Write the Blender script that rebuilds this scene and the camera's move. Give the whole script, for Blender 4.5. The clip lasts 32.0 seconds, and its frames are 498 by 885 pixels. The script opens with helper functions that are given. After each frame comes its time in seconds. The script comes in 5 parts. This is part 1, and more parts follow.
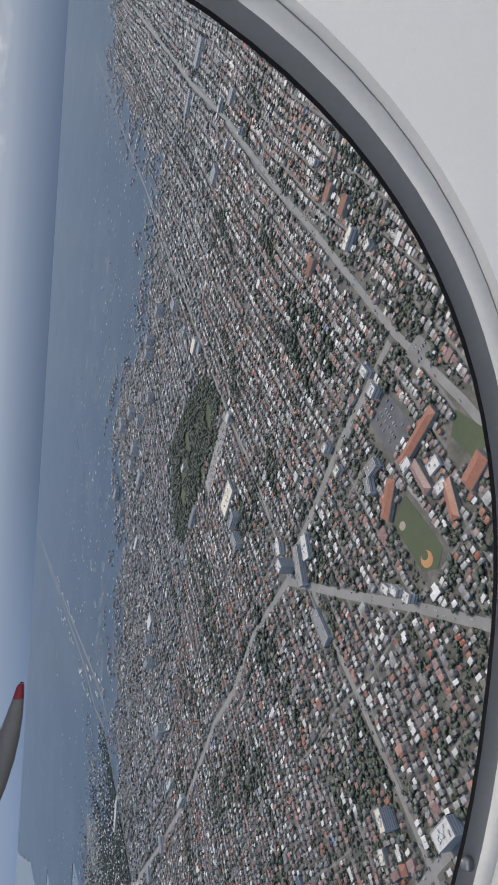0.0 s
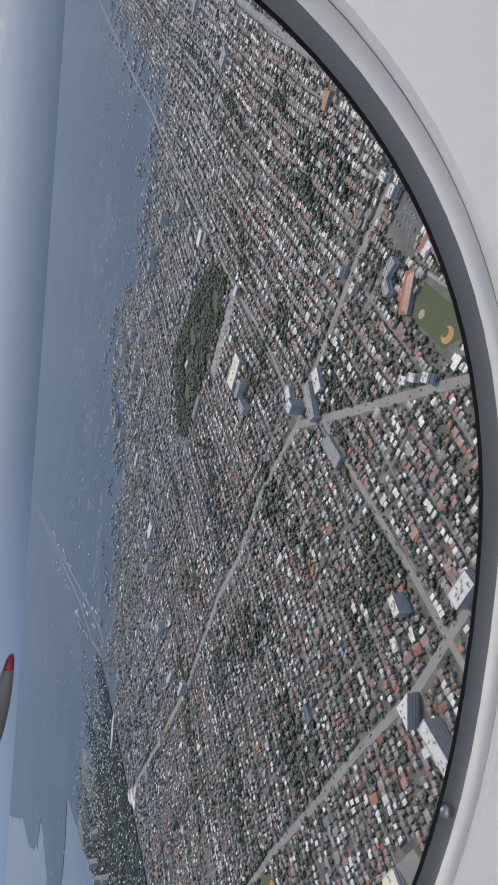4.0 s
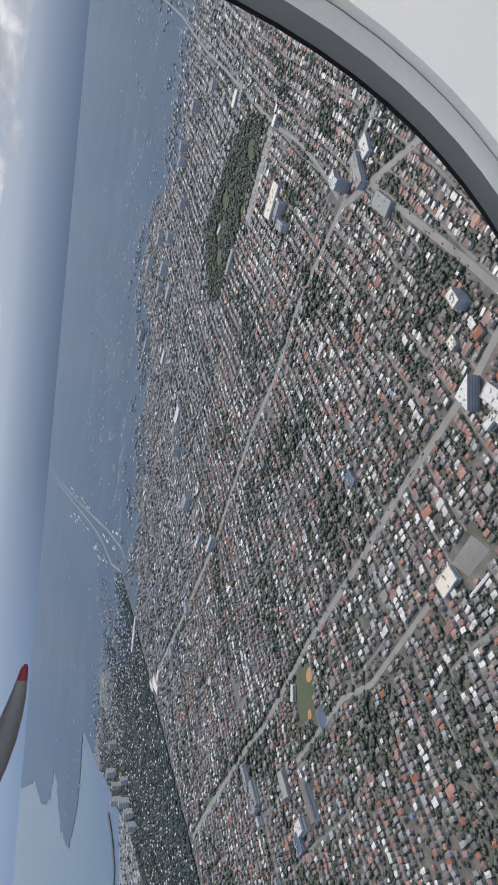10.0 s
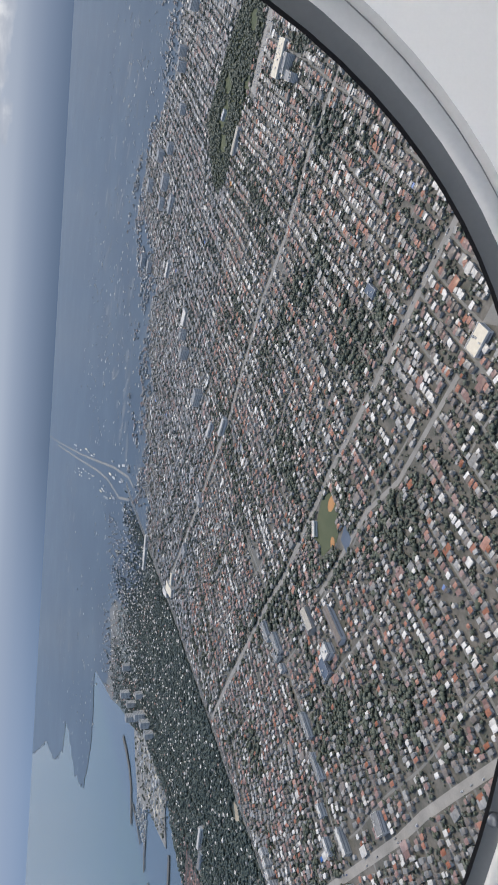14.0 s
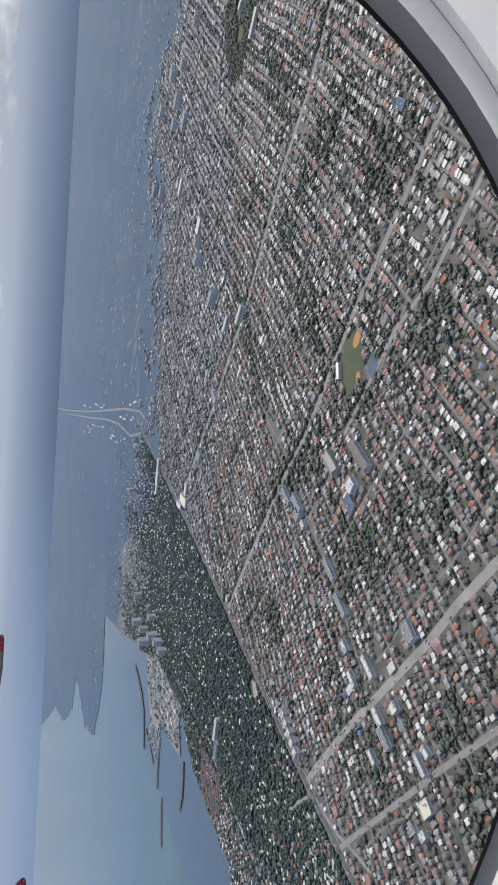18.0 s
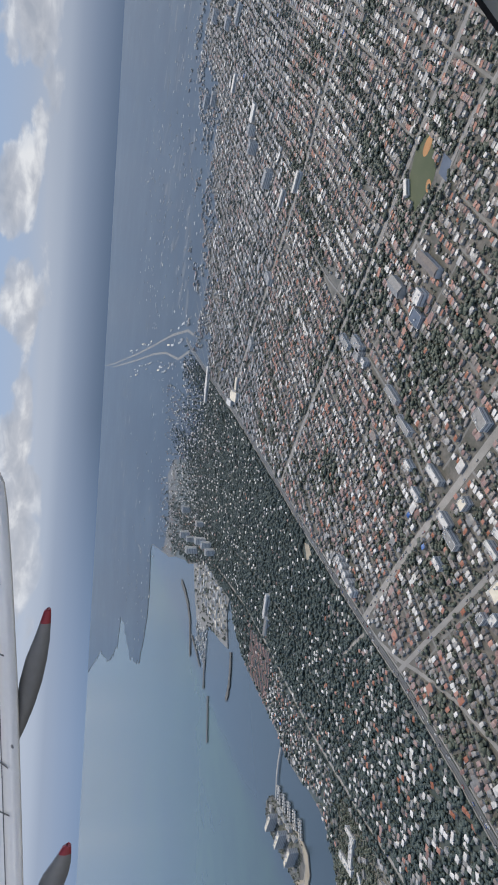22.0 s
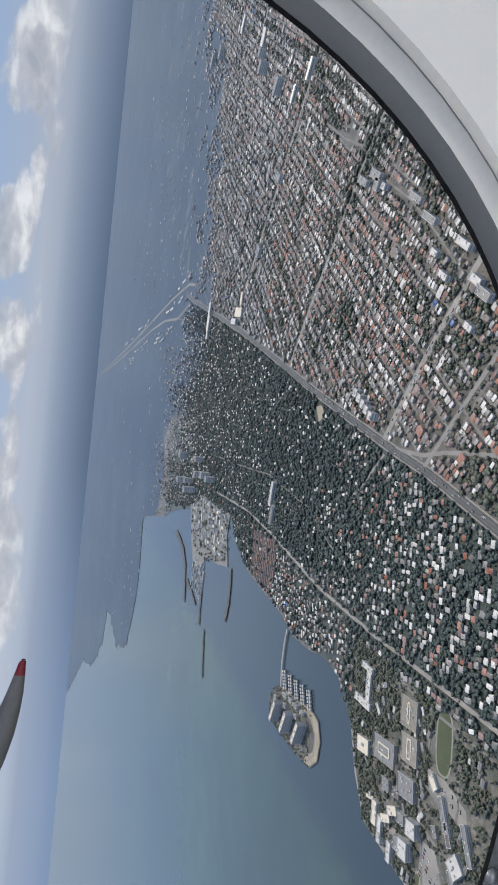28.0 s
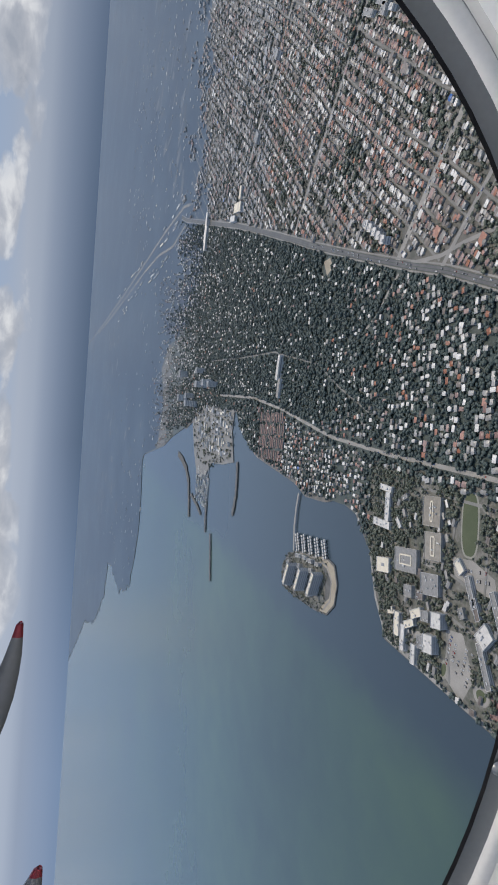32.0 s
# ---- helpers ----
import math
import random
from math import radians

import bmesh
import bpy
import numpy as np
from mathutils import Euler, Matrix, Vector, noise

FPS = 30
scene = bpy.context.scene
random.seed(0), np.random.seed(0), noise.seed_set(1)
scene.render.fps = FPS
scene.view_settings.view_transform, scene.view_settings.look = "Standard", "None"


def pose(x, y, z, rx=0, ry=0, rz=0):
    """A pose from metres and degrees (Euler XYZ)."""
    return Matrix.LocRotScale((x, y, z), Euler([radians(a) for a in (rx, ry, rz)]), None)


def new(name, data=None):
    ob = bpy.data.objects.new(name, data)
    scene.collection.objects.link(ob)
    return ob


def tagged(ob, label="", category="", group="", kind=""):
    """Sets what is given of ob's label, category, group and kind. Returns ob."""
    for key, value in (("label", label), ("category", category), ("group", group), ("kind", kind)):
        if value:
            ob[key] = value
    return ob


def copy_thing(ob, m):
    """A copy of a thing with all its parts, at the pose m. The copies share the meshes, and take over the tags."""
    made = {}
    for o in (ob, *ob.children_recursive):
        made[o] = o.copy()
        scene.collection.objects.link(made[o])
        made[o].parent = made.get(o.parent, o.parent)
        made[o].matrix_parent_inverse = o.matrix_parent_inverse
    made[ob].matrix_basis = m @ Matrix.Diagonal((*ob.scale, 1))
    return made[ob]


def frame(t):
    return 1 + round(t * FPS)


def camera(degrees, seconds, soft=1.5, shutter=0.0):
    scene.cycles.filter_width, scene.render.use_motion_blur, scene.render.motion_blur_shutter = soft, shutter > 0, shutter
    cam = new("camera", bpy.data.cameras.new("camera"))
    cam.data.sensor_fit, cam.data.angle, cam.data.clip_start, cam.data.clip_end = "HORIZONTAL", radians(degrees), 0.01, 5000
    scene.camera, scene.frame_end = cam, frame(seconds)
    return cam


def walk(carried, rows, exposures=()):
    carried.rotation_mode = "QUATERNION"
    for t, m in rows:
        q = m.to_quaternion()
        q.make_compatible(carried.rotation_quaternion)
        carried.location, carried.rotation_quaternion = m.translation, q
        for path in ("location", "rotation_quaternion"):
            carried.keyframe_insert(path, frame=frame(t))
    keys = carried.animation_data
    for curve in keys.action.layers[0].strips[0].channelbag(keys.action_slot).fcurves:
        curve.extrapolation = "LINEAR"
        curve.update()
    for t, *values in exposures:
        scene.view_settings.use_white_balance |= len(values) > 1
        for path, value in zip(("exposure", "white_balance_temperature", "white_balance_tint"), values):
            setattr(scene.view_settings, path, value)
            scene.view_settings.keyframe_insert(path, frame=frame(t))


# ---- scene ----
cam = camera(42.63, 32.0, soft=1.9)
# The aircraft flies straight along +y at an even speed and climbs gently; the hand sways a few
# centimetres inside the window and turns.  Rows: seconds, sway x y z in metres, turn in degrees.
SPEED, HEIGHT, CLIMB = 37.5, 279.73, 27.0 / 32.0
ROWS = [
    (0.0, 0.1014, -0.1051, -0.0724, 8.93, 68.74, -167.39),
    (0.5, 0.0997, -0.1023, -0.0780, 9.30, 68.59, -166.59),
    (1.0, 0.0979, -0.0995, -0.0836, 10.00, 68.34, -165.86),
    (1.5, 0.0941, -0.0969, -0.0830, 9.04, 68.15, -167.09),
    (2.0, 0.0904, -0.0942, -0.0825, 9.79, 67.79, -166.52),
    (2.5, 0.0926, -0.0906, -0.0814, 9.01, 68.08, -166.99),
    (3.0, 0.0948, -0.0869, -0.0804, 8.57, 68.18, -167.01),
    (3.5, 0.0961, -0.0893, -0.0773, 9.50, 68.19, -165.57),
    (5.5, 0.1014, -0.0988, -0.0651, 12.16, 67.60, -163.68),
    (6.0, 0.1027, -0.1012, -0.0620, 12.84, 67.68, -163.16),
    (6.5, 0.0970, -0.1033, -0.0489, 13.24, 67.73, -163.12),
    (7.0, 0.0914, -0.1054, -0.0357, 13.56, 67.96, -162.93),
    (7.5, 0.0912, -0.1039, -0.0318, 13.23, 68.19, -163.01),
    (8.0, 0.0910, -0.1025, -0.0279, 13.82, 68.45, -161.97),
    (8.5, 0.0905, -0.1039, -0.0267, 13.92, 68.65, -161.27),
    (9.0, 0.0900, -0.1052, -0.0255, 13.96, 68.85, -161.19),
    (9.5, 0.0896, -0.1066, -0.0243, 14.26, 68.98, -161.06),
    (10.0, 0.0891, -0.1080, -0.0231, 13.30, 69.08, -162.06),
    (10.5, 0.0880, -0.1086, -0.0238, 12.60, 68.99, -162.69),
    (11.0, 0.0869, -0.1091, -0.0246, 12.37, 68.97, -162.82),
    (11.5, 0.0874, -0.1098, -0.0323, 11.53, 68.98, -163.60),
    (12.0, 0.0879, -0.1105, -0.0401, 10.91, 69.14, -164.10),
    (12.5, 0.0924, -0.1086, -0.0488, 10.01, 69.25, -164.75),
    (13.0, 0.0968, -0.1066, -0.0575, 8.74, 69.24, -165.72),
    (13.5, 0.0970, -0.1057, -0.0569, 8.27, 69.23, -165.92),
    (15.5, 0.0980, -0.1022, -0.0546, 8.73, 69.42, -165.40),
    (16.0, 0.0982, -0.1013, -0.0540, 7.84, 69.39, -166.07),
    (16.5, 0.1003, -0.0981, -0.0527, 7.19, 69.46, -166.56),
    (17.0, 0.1024, -0.0949, -0.0514, 7.46, 69.59, -166.11),
    (17.5, 0.1021, -0.0936, -0.0520, 8.23, 69.71, -165.35),
    (18.0, 0.1017, -0.0923, -0.0527, 8.31, 69.76, -165.08),
    (18.5, 0.1013, -0.0913, -0.0537, 8.68, 69.73, -164.45),
    (19.0, 0.1010, -0.0903, -0.0547, 8.48, 69.65, -164.33),
    (19.5, 0.1107, -0.0874, -0.0593, 7.71, 69.58, -164.83),
    (20.0, 0.1204, -0.0846, -0.0639, 7.49, 70.09, -164.38),
    (20.5, 0.1200, -0.0862, -0.0654, 7.11, 71.73, -164.11),
    (21.0, 0.1197, -0.0878, -0.0669, 9.36, 72.84, -161.49),
    (21.5, 0.1179, -0.0890, -0.0655, 10.05, 73.24, -161.05),
    (22.0, 0.1161, -0.0902, -0.0642, 10.62, 73.29, -160.60),
    (22.5, 0.1129, -0.0920, -0.0643, 10.85, 73.13, -160.23),
    (23.0, 0.1096, -0.0939, -0.0643, 11.15, 73.16, -159.78),
    (23.5, 0.1103, -0.0882, -0.0711, 13.41, 73.14, -157.76),
    (24.0, 0.1110, -0.0824, -0.0778, 10.67, 73.35, -161.95),
    (24.5, 0.1053, -0.0983, -0.0679, 12.82, 73.02, -161.11),
    (25.0, 0.1054, -0.0983, -0.0663, 14.14, 72.89, -161.03),
    (25.5, 0.1011, -0.1013, -0.0728, 14.83, 72.78, -160.98),
    (27.5, 0.1030, -0.0960, -0.0751, 14.38, 72.32, -160.70),
    (28.0, 0.1028, -0.1065, -0.0740, 17.23, 71.89, -157.64),
    (28.5, 0.1058, -0.1002, -0.0759, 14.39, 72.58, -160.58),
    (29.0, 0.1087, -0.0939, -0.0779, 12.82, 72.04, -161.52),
    (29.5, 0.1135, -0.0824, -0.0774, 10.94, 71.79, -162.71),
    (30.0, 0.1183, -0.0708, -0.0769, 11.78, 71.56, -161.25),
    (30.5, 0.1173, -0.0748, -0.0806, 12.24, 71.54, -161.14),
    (31.0, 0.1163, -0.0788, -0.0843, 12.08, 71.54, -161.35),
    (31.5, 0.1095, -0.0772, -0.0796, 12.05, 71.54, -161.70),
    (32.0, 0.1027, -0.0757, -0.0749, 11.06, 71.62, -162.52),
]


def track(t):
    return Vector((0.0, SPEED * t - 600.0, HEIGHT + CLIMB * t))


walk(cam, [(t, pose(*(track(t) + Vector((x, y, z))), rx, ry, rz)) for t, x, y, z, rx, ry, rz in ROWS],
     exposures=[(0.0, -0.03), (6.0, -0.06), (9.2, -0.10), (10.0, 0.14), (13.0, 0.17), (18.0, 0.16), (20.0, 0.10), (24.0, 0.13), (28.0, 0.14), (29.0, -0.04), (32.0, -0.02)])

# ---- world, sun ----
SUN_ELEVATION, SUN_AZIMUTH = 62.0, -28.0          # degrees; azimuth from +x towards +y
world = bpy.data.worlds.new("sky")
scene.world = world
world.use_nodes = True
wn, wl = world.node_tree.nodes, world.node_tree.links
wn.clear()


def wnode(kind, **kw):
    n = wn.new(kind)
    for k, v in kw.items():
        n.inputs[k].default_value = v
    return n


def wramp(stops):
    r = wn.new("ShaderNodeValToRGB")
    els = r.color_ramp.elements
    while len(els) < len(stops):
        els.new(0.5)
    for e, (p, c) in zip(els, stops):
        e.position, e.color = p, (*c, 1)
    return r


w_out = wn.new("ShaderNodeOutputWorld")
w_coord = wn.new("ShaderNodeTexCoord")
w_sep = wn.new("ShaderNodeSeparateXYZ")
wl.new(w_coord.outputs["Generated"], w_sep.inputs[0])
w_sky = wn.new("ShaderNodeTexSky")
w_sky.sky_type = "NISHITA"
w_sky.sun_disc = False
w_sky.sun_elevation = radians(SUN_ELEVATION)
w_sky.sun_rotation = radians(90 - SUN_AZIMUTH)
w_sky.air_density, w_sky.dust_density, w_sky.altitude = 1.2, 2.5, 300
w_skybg = wn.new("ShaderNodeBackground")
w_skybg.inputs["Strength"].default_value = 0.15
wl.new(w_sky.outputs[0], w_skybg.inputs[0])
# hazy air towards the horizon and the far land and sea that fade into it
w_map = wn.new("ShaderNodeMapRange")
w_map.inputs["From Min"].default_value, w_map.inputs["From Max"].default_value = -0.12, 0.30
wl.new(w_sep.outputs["Z"], w_map.inputs["Value"])
# position in the ramp = (z + 0.12) / 0.42
w_haze = wramp([(0.0, (0.080, 0.118, 0.188)), (0.143, (0.094, 0.138, 0.216)), (0.185, (0.124, 0.170, 0.255)), (0.238, (0.176, 0.226, 0.320)), (0.286, (0.240, 0.290, 0.386)), (0.32, (0.310, 0.360, 0.452)),
                (0.37, (0.355, 0.402, 0.490)), (0.43, (0.318, 0.388, 0.512)), (0.53, (0.29, 0.385, 0.55)), (0.8, (0.21, 0.335, 0.59))])
wl.new(w_map.outputs[0], w_haze.inputs[0])
# banks of cumulus low over the horizon
w_cmap = wn.new("ShaderNodeMapping")
w_cmap.inputs["Scale"].default_value = (1.0, 1.0, 2.2)
wl.new(w_coord.outputs["Generated"], w_cmap.inputs["Vector"])
w_cloud = wnode("ShaderNodeTexNoise", Scale=6.2, Detail=9.0, Roughness=0.52, Distortion=0.25)
wl.new(w_cmap.outputs[0], w_cloud.inputs["Vector"])
# heaps thin out above and fade into the haze below
w_band = wramp([(0.0, (0, 0, 0)), (0.30, (0, 0, 0)), (0.345, (0.22, 0.22, 0.22)), (0.41, (0.325, 0.325, 0.325)), (0.49, (0.29, 0.29, 0.29)), (0.57, (0.12, 0.12, 0.12)), (0.72, (0.12, 0.12, 0.12)), (1.0, (0.26, 0.26, 0.26))])
wl.new(w_map.outputs[0], w_band.inputs[0])
w_sum = wn.new("ShaderNodeMath")
w_sum.operation = "ADD"
wl.new(w_cloud.outputs["Fac"], w_sum.inputs[0])
wl.new(w_band.outputs[0], w_sum.inputs[1])
w_cramp = wramp([(0.0, (0, 0, 0)), (0.74, (0, 0, 0)), (0.785, (0.75, 0.75, 0.75)), (0.87, (1, 1, 1))])
wl.new(w_sum.outputs[0], w_cramp.inputs[0])
w_fade = wramp([(0.0, (0, 0, 0)), (0.28, (0, 0, 0)), (0.40, (0.9, 0.9, 0.9)), (1.0, (0.8, 0.8, 0.8))])
wl.new(w_map.outputs[0], w_fade.inputs[0])
w_amount = wn.new("ShaderNodeMath")
w_amount.operation = "MULTIPLY"
wl.new(w_cramp.outputs[0], w_amount.inputs[0])
wl.new(w_fade.outputs[0], w_amount.inputs[1])
w_billow = wnode("ShaderNodeTexNoise", Scale=19.0, Detail=8.0, Roughness=0.52, Distortion=0.3)
wl.new(w_cmap.outputs[0], w_billow.inputs["Vector"])
w_shade = wramp([(0.30, (0.34, 0.37, 0.43)), (0.50, (0.47, 0.49, 0.54)), (0.66, (0.74, 0.75, 0.77))])
wl.new(w_billow.outputs["Fac"], w_shade.inputs[0])
# the haze is brighter towards +y
w_ahead = wn.new("ShaderNodeMapRange")
for key, value in (("From Min", -0.5), ("From Max", 0.8), ("To Min", 1.0), ("To Max", 1.26)):
    w_ahead.inputs[key].default_value = value
wl.new(w_sep.outputs["Y"], w_ahead.inputs["Value"])
w_bright = wn.new("ShaderNodeVectorMath")
w_bright.operation = "SCALE"
wl.new(w_haze.outputs[0], w_bright.inputs[0])
# and more so over the far sea, below the horizon
w_sea = wn.new("ShaderNodeMapRange")
for key, value in (("From Min", 0.12), ("From Max", 0.55), ("To Min", 1.0), ("To Max", 1.8)):
    w_sea.inputs[key].default_value = value
wl.new(w_sep.outputs["Y"], w_sea.inputs["Value"])
w_below = wn.new("ShaderNodeMapRange")
for key, value in (("From Min", 0.0), ("From Max", -0.055)):
    w_below.inputs[key].default_value = value
wl.new(w_sep.outputs["Z"], w_below.inputs["Value"])
w_factor = wn.new("ShaderNodeMix")
wl.new(w_below.outputs[0], w_factor.inputs[0])
wl.new(w_ahead.outputs[0], w_factor.inputs[2])
wl.new(w_sea.outputs[0], w_factor.inputs[3])
wl.new(w_factor.outputs[0], w_bright.inputs["Scale"])
w_cloudmix = wn.new("ShaderNodeMixRGB")
wl.new(w_amount.outputs[0], w_cloudmix.inputs[0])
wl.new(w_bright.outputs[0], w_cloudmix.inputs[1])
wl.new(w_shade.outputs[0], w_cloudmix.inputs[2])
w_hazebg = wn.new("ShaderNodeBackground")
w_hazebg.inputs["Strength"].default_value = 1.0
wl.new(w_cloudmix.outputs[0], w_hazebg.inputs[0])
w_mix = wn.new("ShaderNodeMixShader")
w_up = wramp([(0.0, (1, 1, 1)), (0.75, (1, 1, 1)), (1.0, (0, 0, 0))])
wl.new(w_map.outputs[0], w_up.inputs[0])
wl.new(w_up.outputs[0], w_mix.inputs[0])
wl.new(w_skybg.outputs[0], w_mix.inputs[1])
wl.new(w_hazebg.outputs[0], w_mix.inputs[2])
wl.new(w_mix.outputs[0], w_out.inputs[0])

sun = new("sun", bpy.data.lights.new("sun", "SUN"))
sun.data.energy, sun.data.angle, sun.data.color = 1.9, radians(0.6), (1.0, 0.915, 0.755)
sd = Vector((math.cos(radians(SUN_ELEVATION)) * math.cos(radians(SUN_AZIMUTH)),
             math.cos(radians(SUN_ELEVATION)) * math.sin(radians(SUN_AZIMUTH)), math.sin(radians(SUN_ELEVATION))))
sun.matrix_world = Matrix.Translation((900, 0, 600)) @ sd.to_track_quat("Z", "Y").to_matrix().to_4x4()
tagged(sun, kind="structure")

# ---- materials ----


def material(name, colours, rough=0.7, scale=0.3, fine=3.0, per="object", spread=0.0, bump=0.0, gloss=0.5, coat=0.0, metal=0.0, coat_ior=1.25, coat_rough=0.3):
    """A procedural surface: two scales of noise between the given colours, a random shade per object or per island."""
    m = bpy.data.materials.new(name)
    m.use_nodes = True
    n, l = m.node_tree.nodes, m.node_tree.links
    b = n["Principled BSDF"]
    big = n.new("ShaderNodeTexNoise")
    big.inputs["Scale"].default_value, big.inputs["Detail"].default_value = scale, 6
    small = n.new("ShaderNodeTexNoise")
    small.inputs["Scale"].default_value, small.inputs["Detail"].default_value = fine, 4
    geo = n.new("ShaderNodeNewGeometry")
    for x in (big, small):
        l.new(geo.outputs["Position"], x.inputs["Vector"])
    mix = n.new("ShaderNodeMath")
    mix.operation = "MULTIPLY_ADD"
    l.new(small.outputs["Fac"], mix.inputs[0])
    mix.inputs[1].default_value = 0.45
    half = n.new("ShaderNodeMath")
    half.operation = "MULTIPLY_ADD"
    l.new(big.outputs["Fac"], half.inputs[0])
    half.inputs[1].default_value, half.inputs[2].default_value = 1.1, -0.27
    l.new(half.outputs[0], mix.inputs[2])
    ramp = n.new("ShaderNodeValToRGB")
    els = ramp.color_ramp.elements
    while len(els) < len(colours):
        els.new(0.5)
    for i, (e, c) in enumerate(zip(els, colours)):
        e.position, e.color = 0.25 + 0.5 * i / max(1, len(colours) - 1), (*c, 1)
    l.new(mix.outputs[0], ramp.inputs[0])
    last = ramp.outputs[0]
    if spread:
        hue = n.new("ShaderNodeHueSaturation")
        rnd = geo.outputs["Random Per Island"]
        if per == "object":
            rnd = n.new("ShaderNodeObjectInfo").outputs["Random"]
        v = n.new("ShaderNodeMapRange")
        v.inputs["To Min"].default_value, v.inputs["To Max"].default_value = 1 - spread, 1 + spread
        l.new(rnd, v.inputs["Value"])
        l.new(v.outputs[0], hue.inputs["Value"])
        s = n.new("ShaderNodeMapRange")
        s.inputs["To Min"].default_value, s.inputs["To Max"].default_value = 1.15, 0.75
        l.new(rnd, s.inputs["Value"])
        l.new(s.outputs[0], hue.inputs["Saturation"])
        l.new(last, hue.inputs["Color"])
        last = hue.outputs[0]
    l.new(last, b.inputs["Base Color"])
    b.inputs["Roughness"].default_value = rough
    b.inputs["Metallic"].default_value = metal
    b.inputs["Specular IOR Level"].default_value = gloss
    # the coat mirrors the sky at low angles, in place of air haze
    b.inputs["Coat Weight"].default_value = coat
    b.inputs["Coat Roughness"].default_value = coat_rough
    b.inputs["Coat IOR"].default_value = coat_ior
    if bump:
        bp = n.new("ShaderNodeBump")
        bp.inputs["Strength"].default_value, bp.inputs["Distance"].default_value = bump, 0.3
        l.new(small.outputs["Fac"], bp.inputs["Height"])
        l.new(bp.outputs[0], b.inputs["Normal"])
    return m


M_GROUND = material("town_ground", [(0.060, 0.062, 0.044), (0.088, 0.084, 0.066), (0.13, 0.118, 0.098), (0.18, 0.164, 0.14)], 0.9, 0.06, 0.35, bump=0.3, coat=0.8)
M_ROAD = material("road_asphalt", [(0.20, 0.192, 0.178), (0.28, 0.268, 0.248)], 0.85, 0.05, 1.5, coat=0.45)
M_LANE = material("lane_concrete", [(0.15, 0.146, 0.135), (0.235, 0.228, 0.21)], 0.85, 0.05, 1.0, coat=0.45)
M_PAVE = material("pale_paving", [(0.22, 0.21, 0.19), (0.34, 0.32, 0.29)], 0.85, 0.06, 1.0, coat=0.45)
M_SAND = material("reclaimed_sand", [(0.27, 0.235, 0.18), (0.42, 0.37, 0.29)], 0.95, 0.05, 0.6, bump=0.3)
M_GRASS = material("playing_grass", [(0.070, 0.088, 0.048), (0.105, 0.118, 0.068)], 0.95, 0.03, 0.8)
M_CLAY = material("infield_clay", [(0.38, 0.19, 0.085), (0.49, 0.27, 0.12)], 0.95, 0.1, 1.2)
M_TRACK = material("track_paving", [(0.24, 0.235, 0.20), (0.31, 0.30, 0.26)], 0.9, 0.1, 1)
M_SEA = material("sea_water", [(0.036, 0.061, 0.059), (0.044, 0.077, 0.064), (0.055, 0.094, 0.066)], 0.2, 0.0034, 0.02, bump=0.0, gloss=0.5, coat=0.45, coat_ior=1.12)
# darker blue water along the shore of the campus, greener shoals farther out
sn, sl = M_SEA.node_tree.nodes, M_SEA.node_tree.links
s_geo, s_sep = sn.new("ShaderNodeNewGeometry"), sn.new("ShaderNodeSeparateXYZ")
sl.new(s_geo.outputs["Position"], s_sep.inputs[0])
s_noise = sn.new("ShaderNodeTexNoise")
s_noise.inputs["Scale"].default_value, s_noise.inputs["Detail"].default_value = 0.009, 3
sl.new(s_geo.outputs["Position"], s_noise.inputs["Vector"])
s_shift = sn.new("ShaderNodeMath")
s_shift.operation = "MULTIPLY_ADD"
s_shift.inputs[1].default_value = 70
sl.new(s_noise.outputs["Fac"], s_shift.inputs[0])
sl.new(s_sep.outputs["Y"], s_shift.inputs[2])
s_offshore = sn.new("ShaderNodeMapRange")
s_offshore.interpolation_type = "SMOOTHSTEP"
s_offshore.inputs["From Min"].default_value, s_offshore.inputs["From Max"].default_value = 895, 955
sl.new(s_shift.outputs[0], s_offshore.inputs["Value"])
s_mix = sn.new("ShaderNodeMixRGB")
s_mix.inputs[1].default_value = (0.032, 0.050, 0.063, 1)
sl.new(s_offshore.outputs[0], s_mix.inputs[0])
s_base = sn["Principled BSDF"].inputs["Base Color"]
sl.new(s_base.links[0].from_socket, s_mix.inputs[2])
sl.new(s_mix.outputs[0], s_base)
M_WALL = material("house_wall", [(0.36, 0.34, 0.30), (0.50, 0.48, 0.44)], 0.85, 0.3, 2.5, "island", 0.25)
M_WALL_W = material("white_wall", [(0.58, 0.56, 0.52), (0.68, 0.66, 0.62)], 0.8, 0.2, 2.0, "object", 0.08)
M_WALL_G = material("grey_wall", [(0.42, 0.42, 0.42), (0.52, 0.52, 0.51)], 0.75, 0.2, 2.0, "object", 0.15)
M_GLASS = material("window_band_glass", [(0.25, 0.255, 0.26), (0.31, 0.315, 0.32)], 0.4, 0.4, 2.0, gloss=0.5)
R_WHITE = material("roof_white", [(0.50, 0.48, 0.445), (0.68, 0.655, 0.61)], 0.55, 0.4, 3.0, "island", 0.18, coat=0.8)
R_GREY = material("roof_grey_metal", [(0.185, 0.178, 0.166), (0.31, 0.30, 0.282)], 0.5, 0.5, 3.0, "island", 0.4, coat=0.8)
R_BROWN = material("roof_brown_tile", [(0.12, 0.10, 0.088), (0.21, 0.175, 0.15)], 0.75, 0.5, 3.0, "island", 0.35, coat=0.8)
R_ORANGE = material("roof_orange_tile", [(0.26, 0.098, 0.056), (0.37, 0.155, 0.092)], 0.75, 0.5, 3.0, "island", 0.25, coat=0.8)
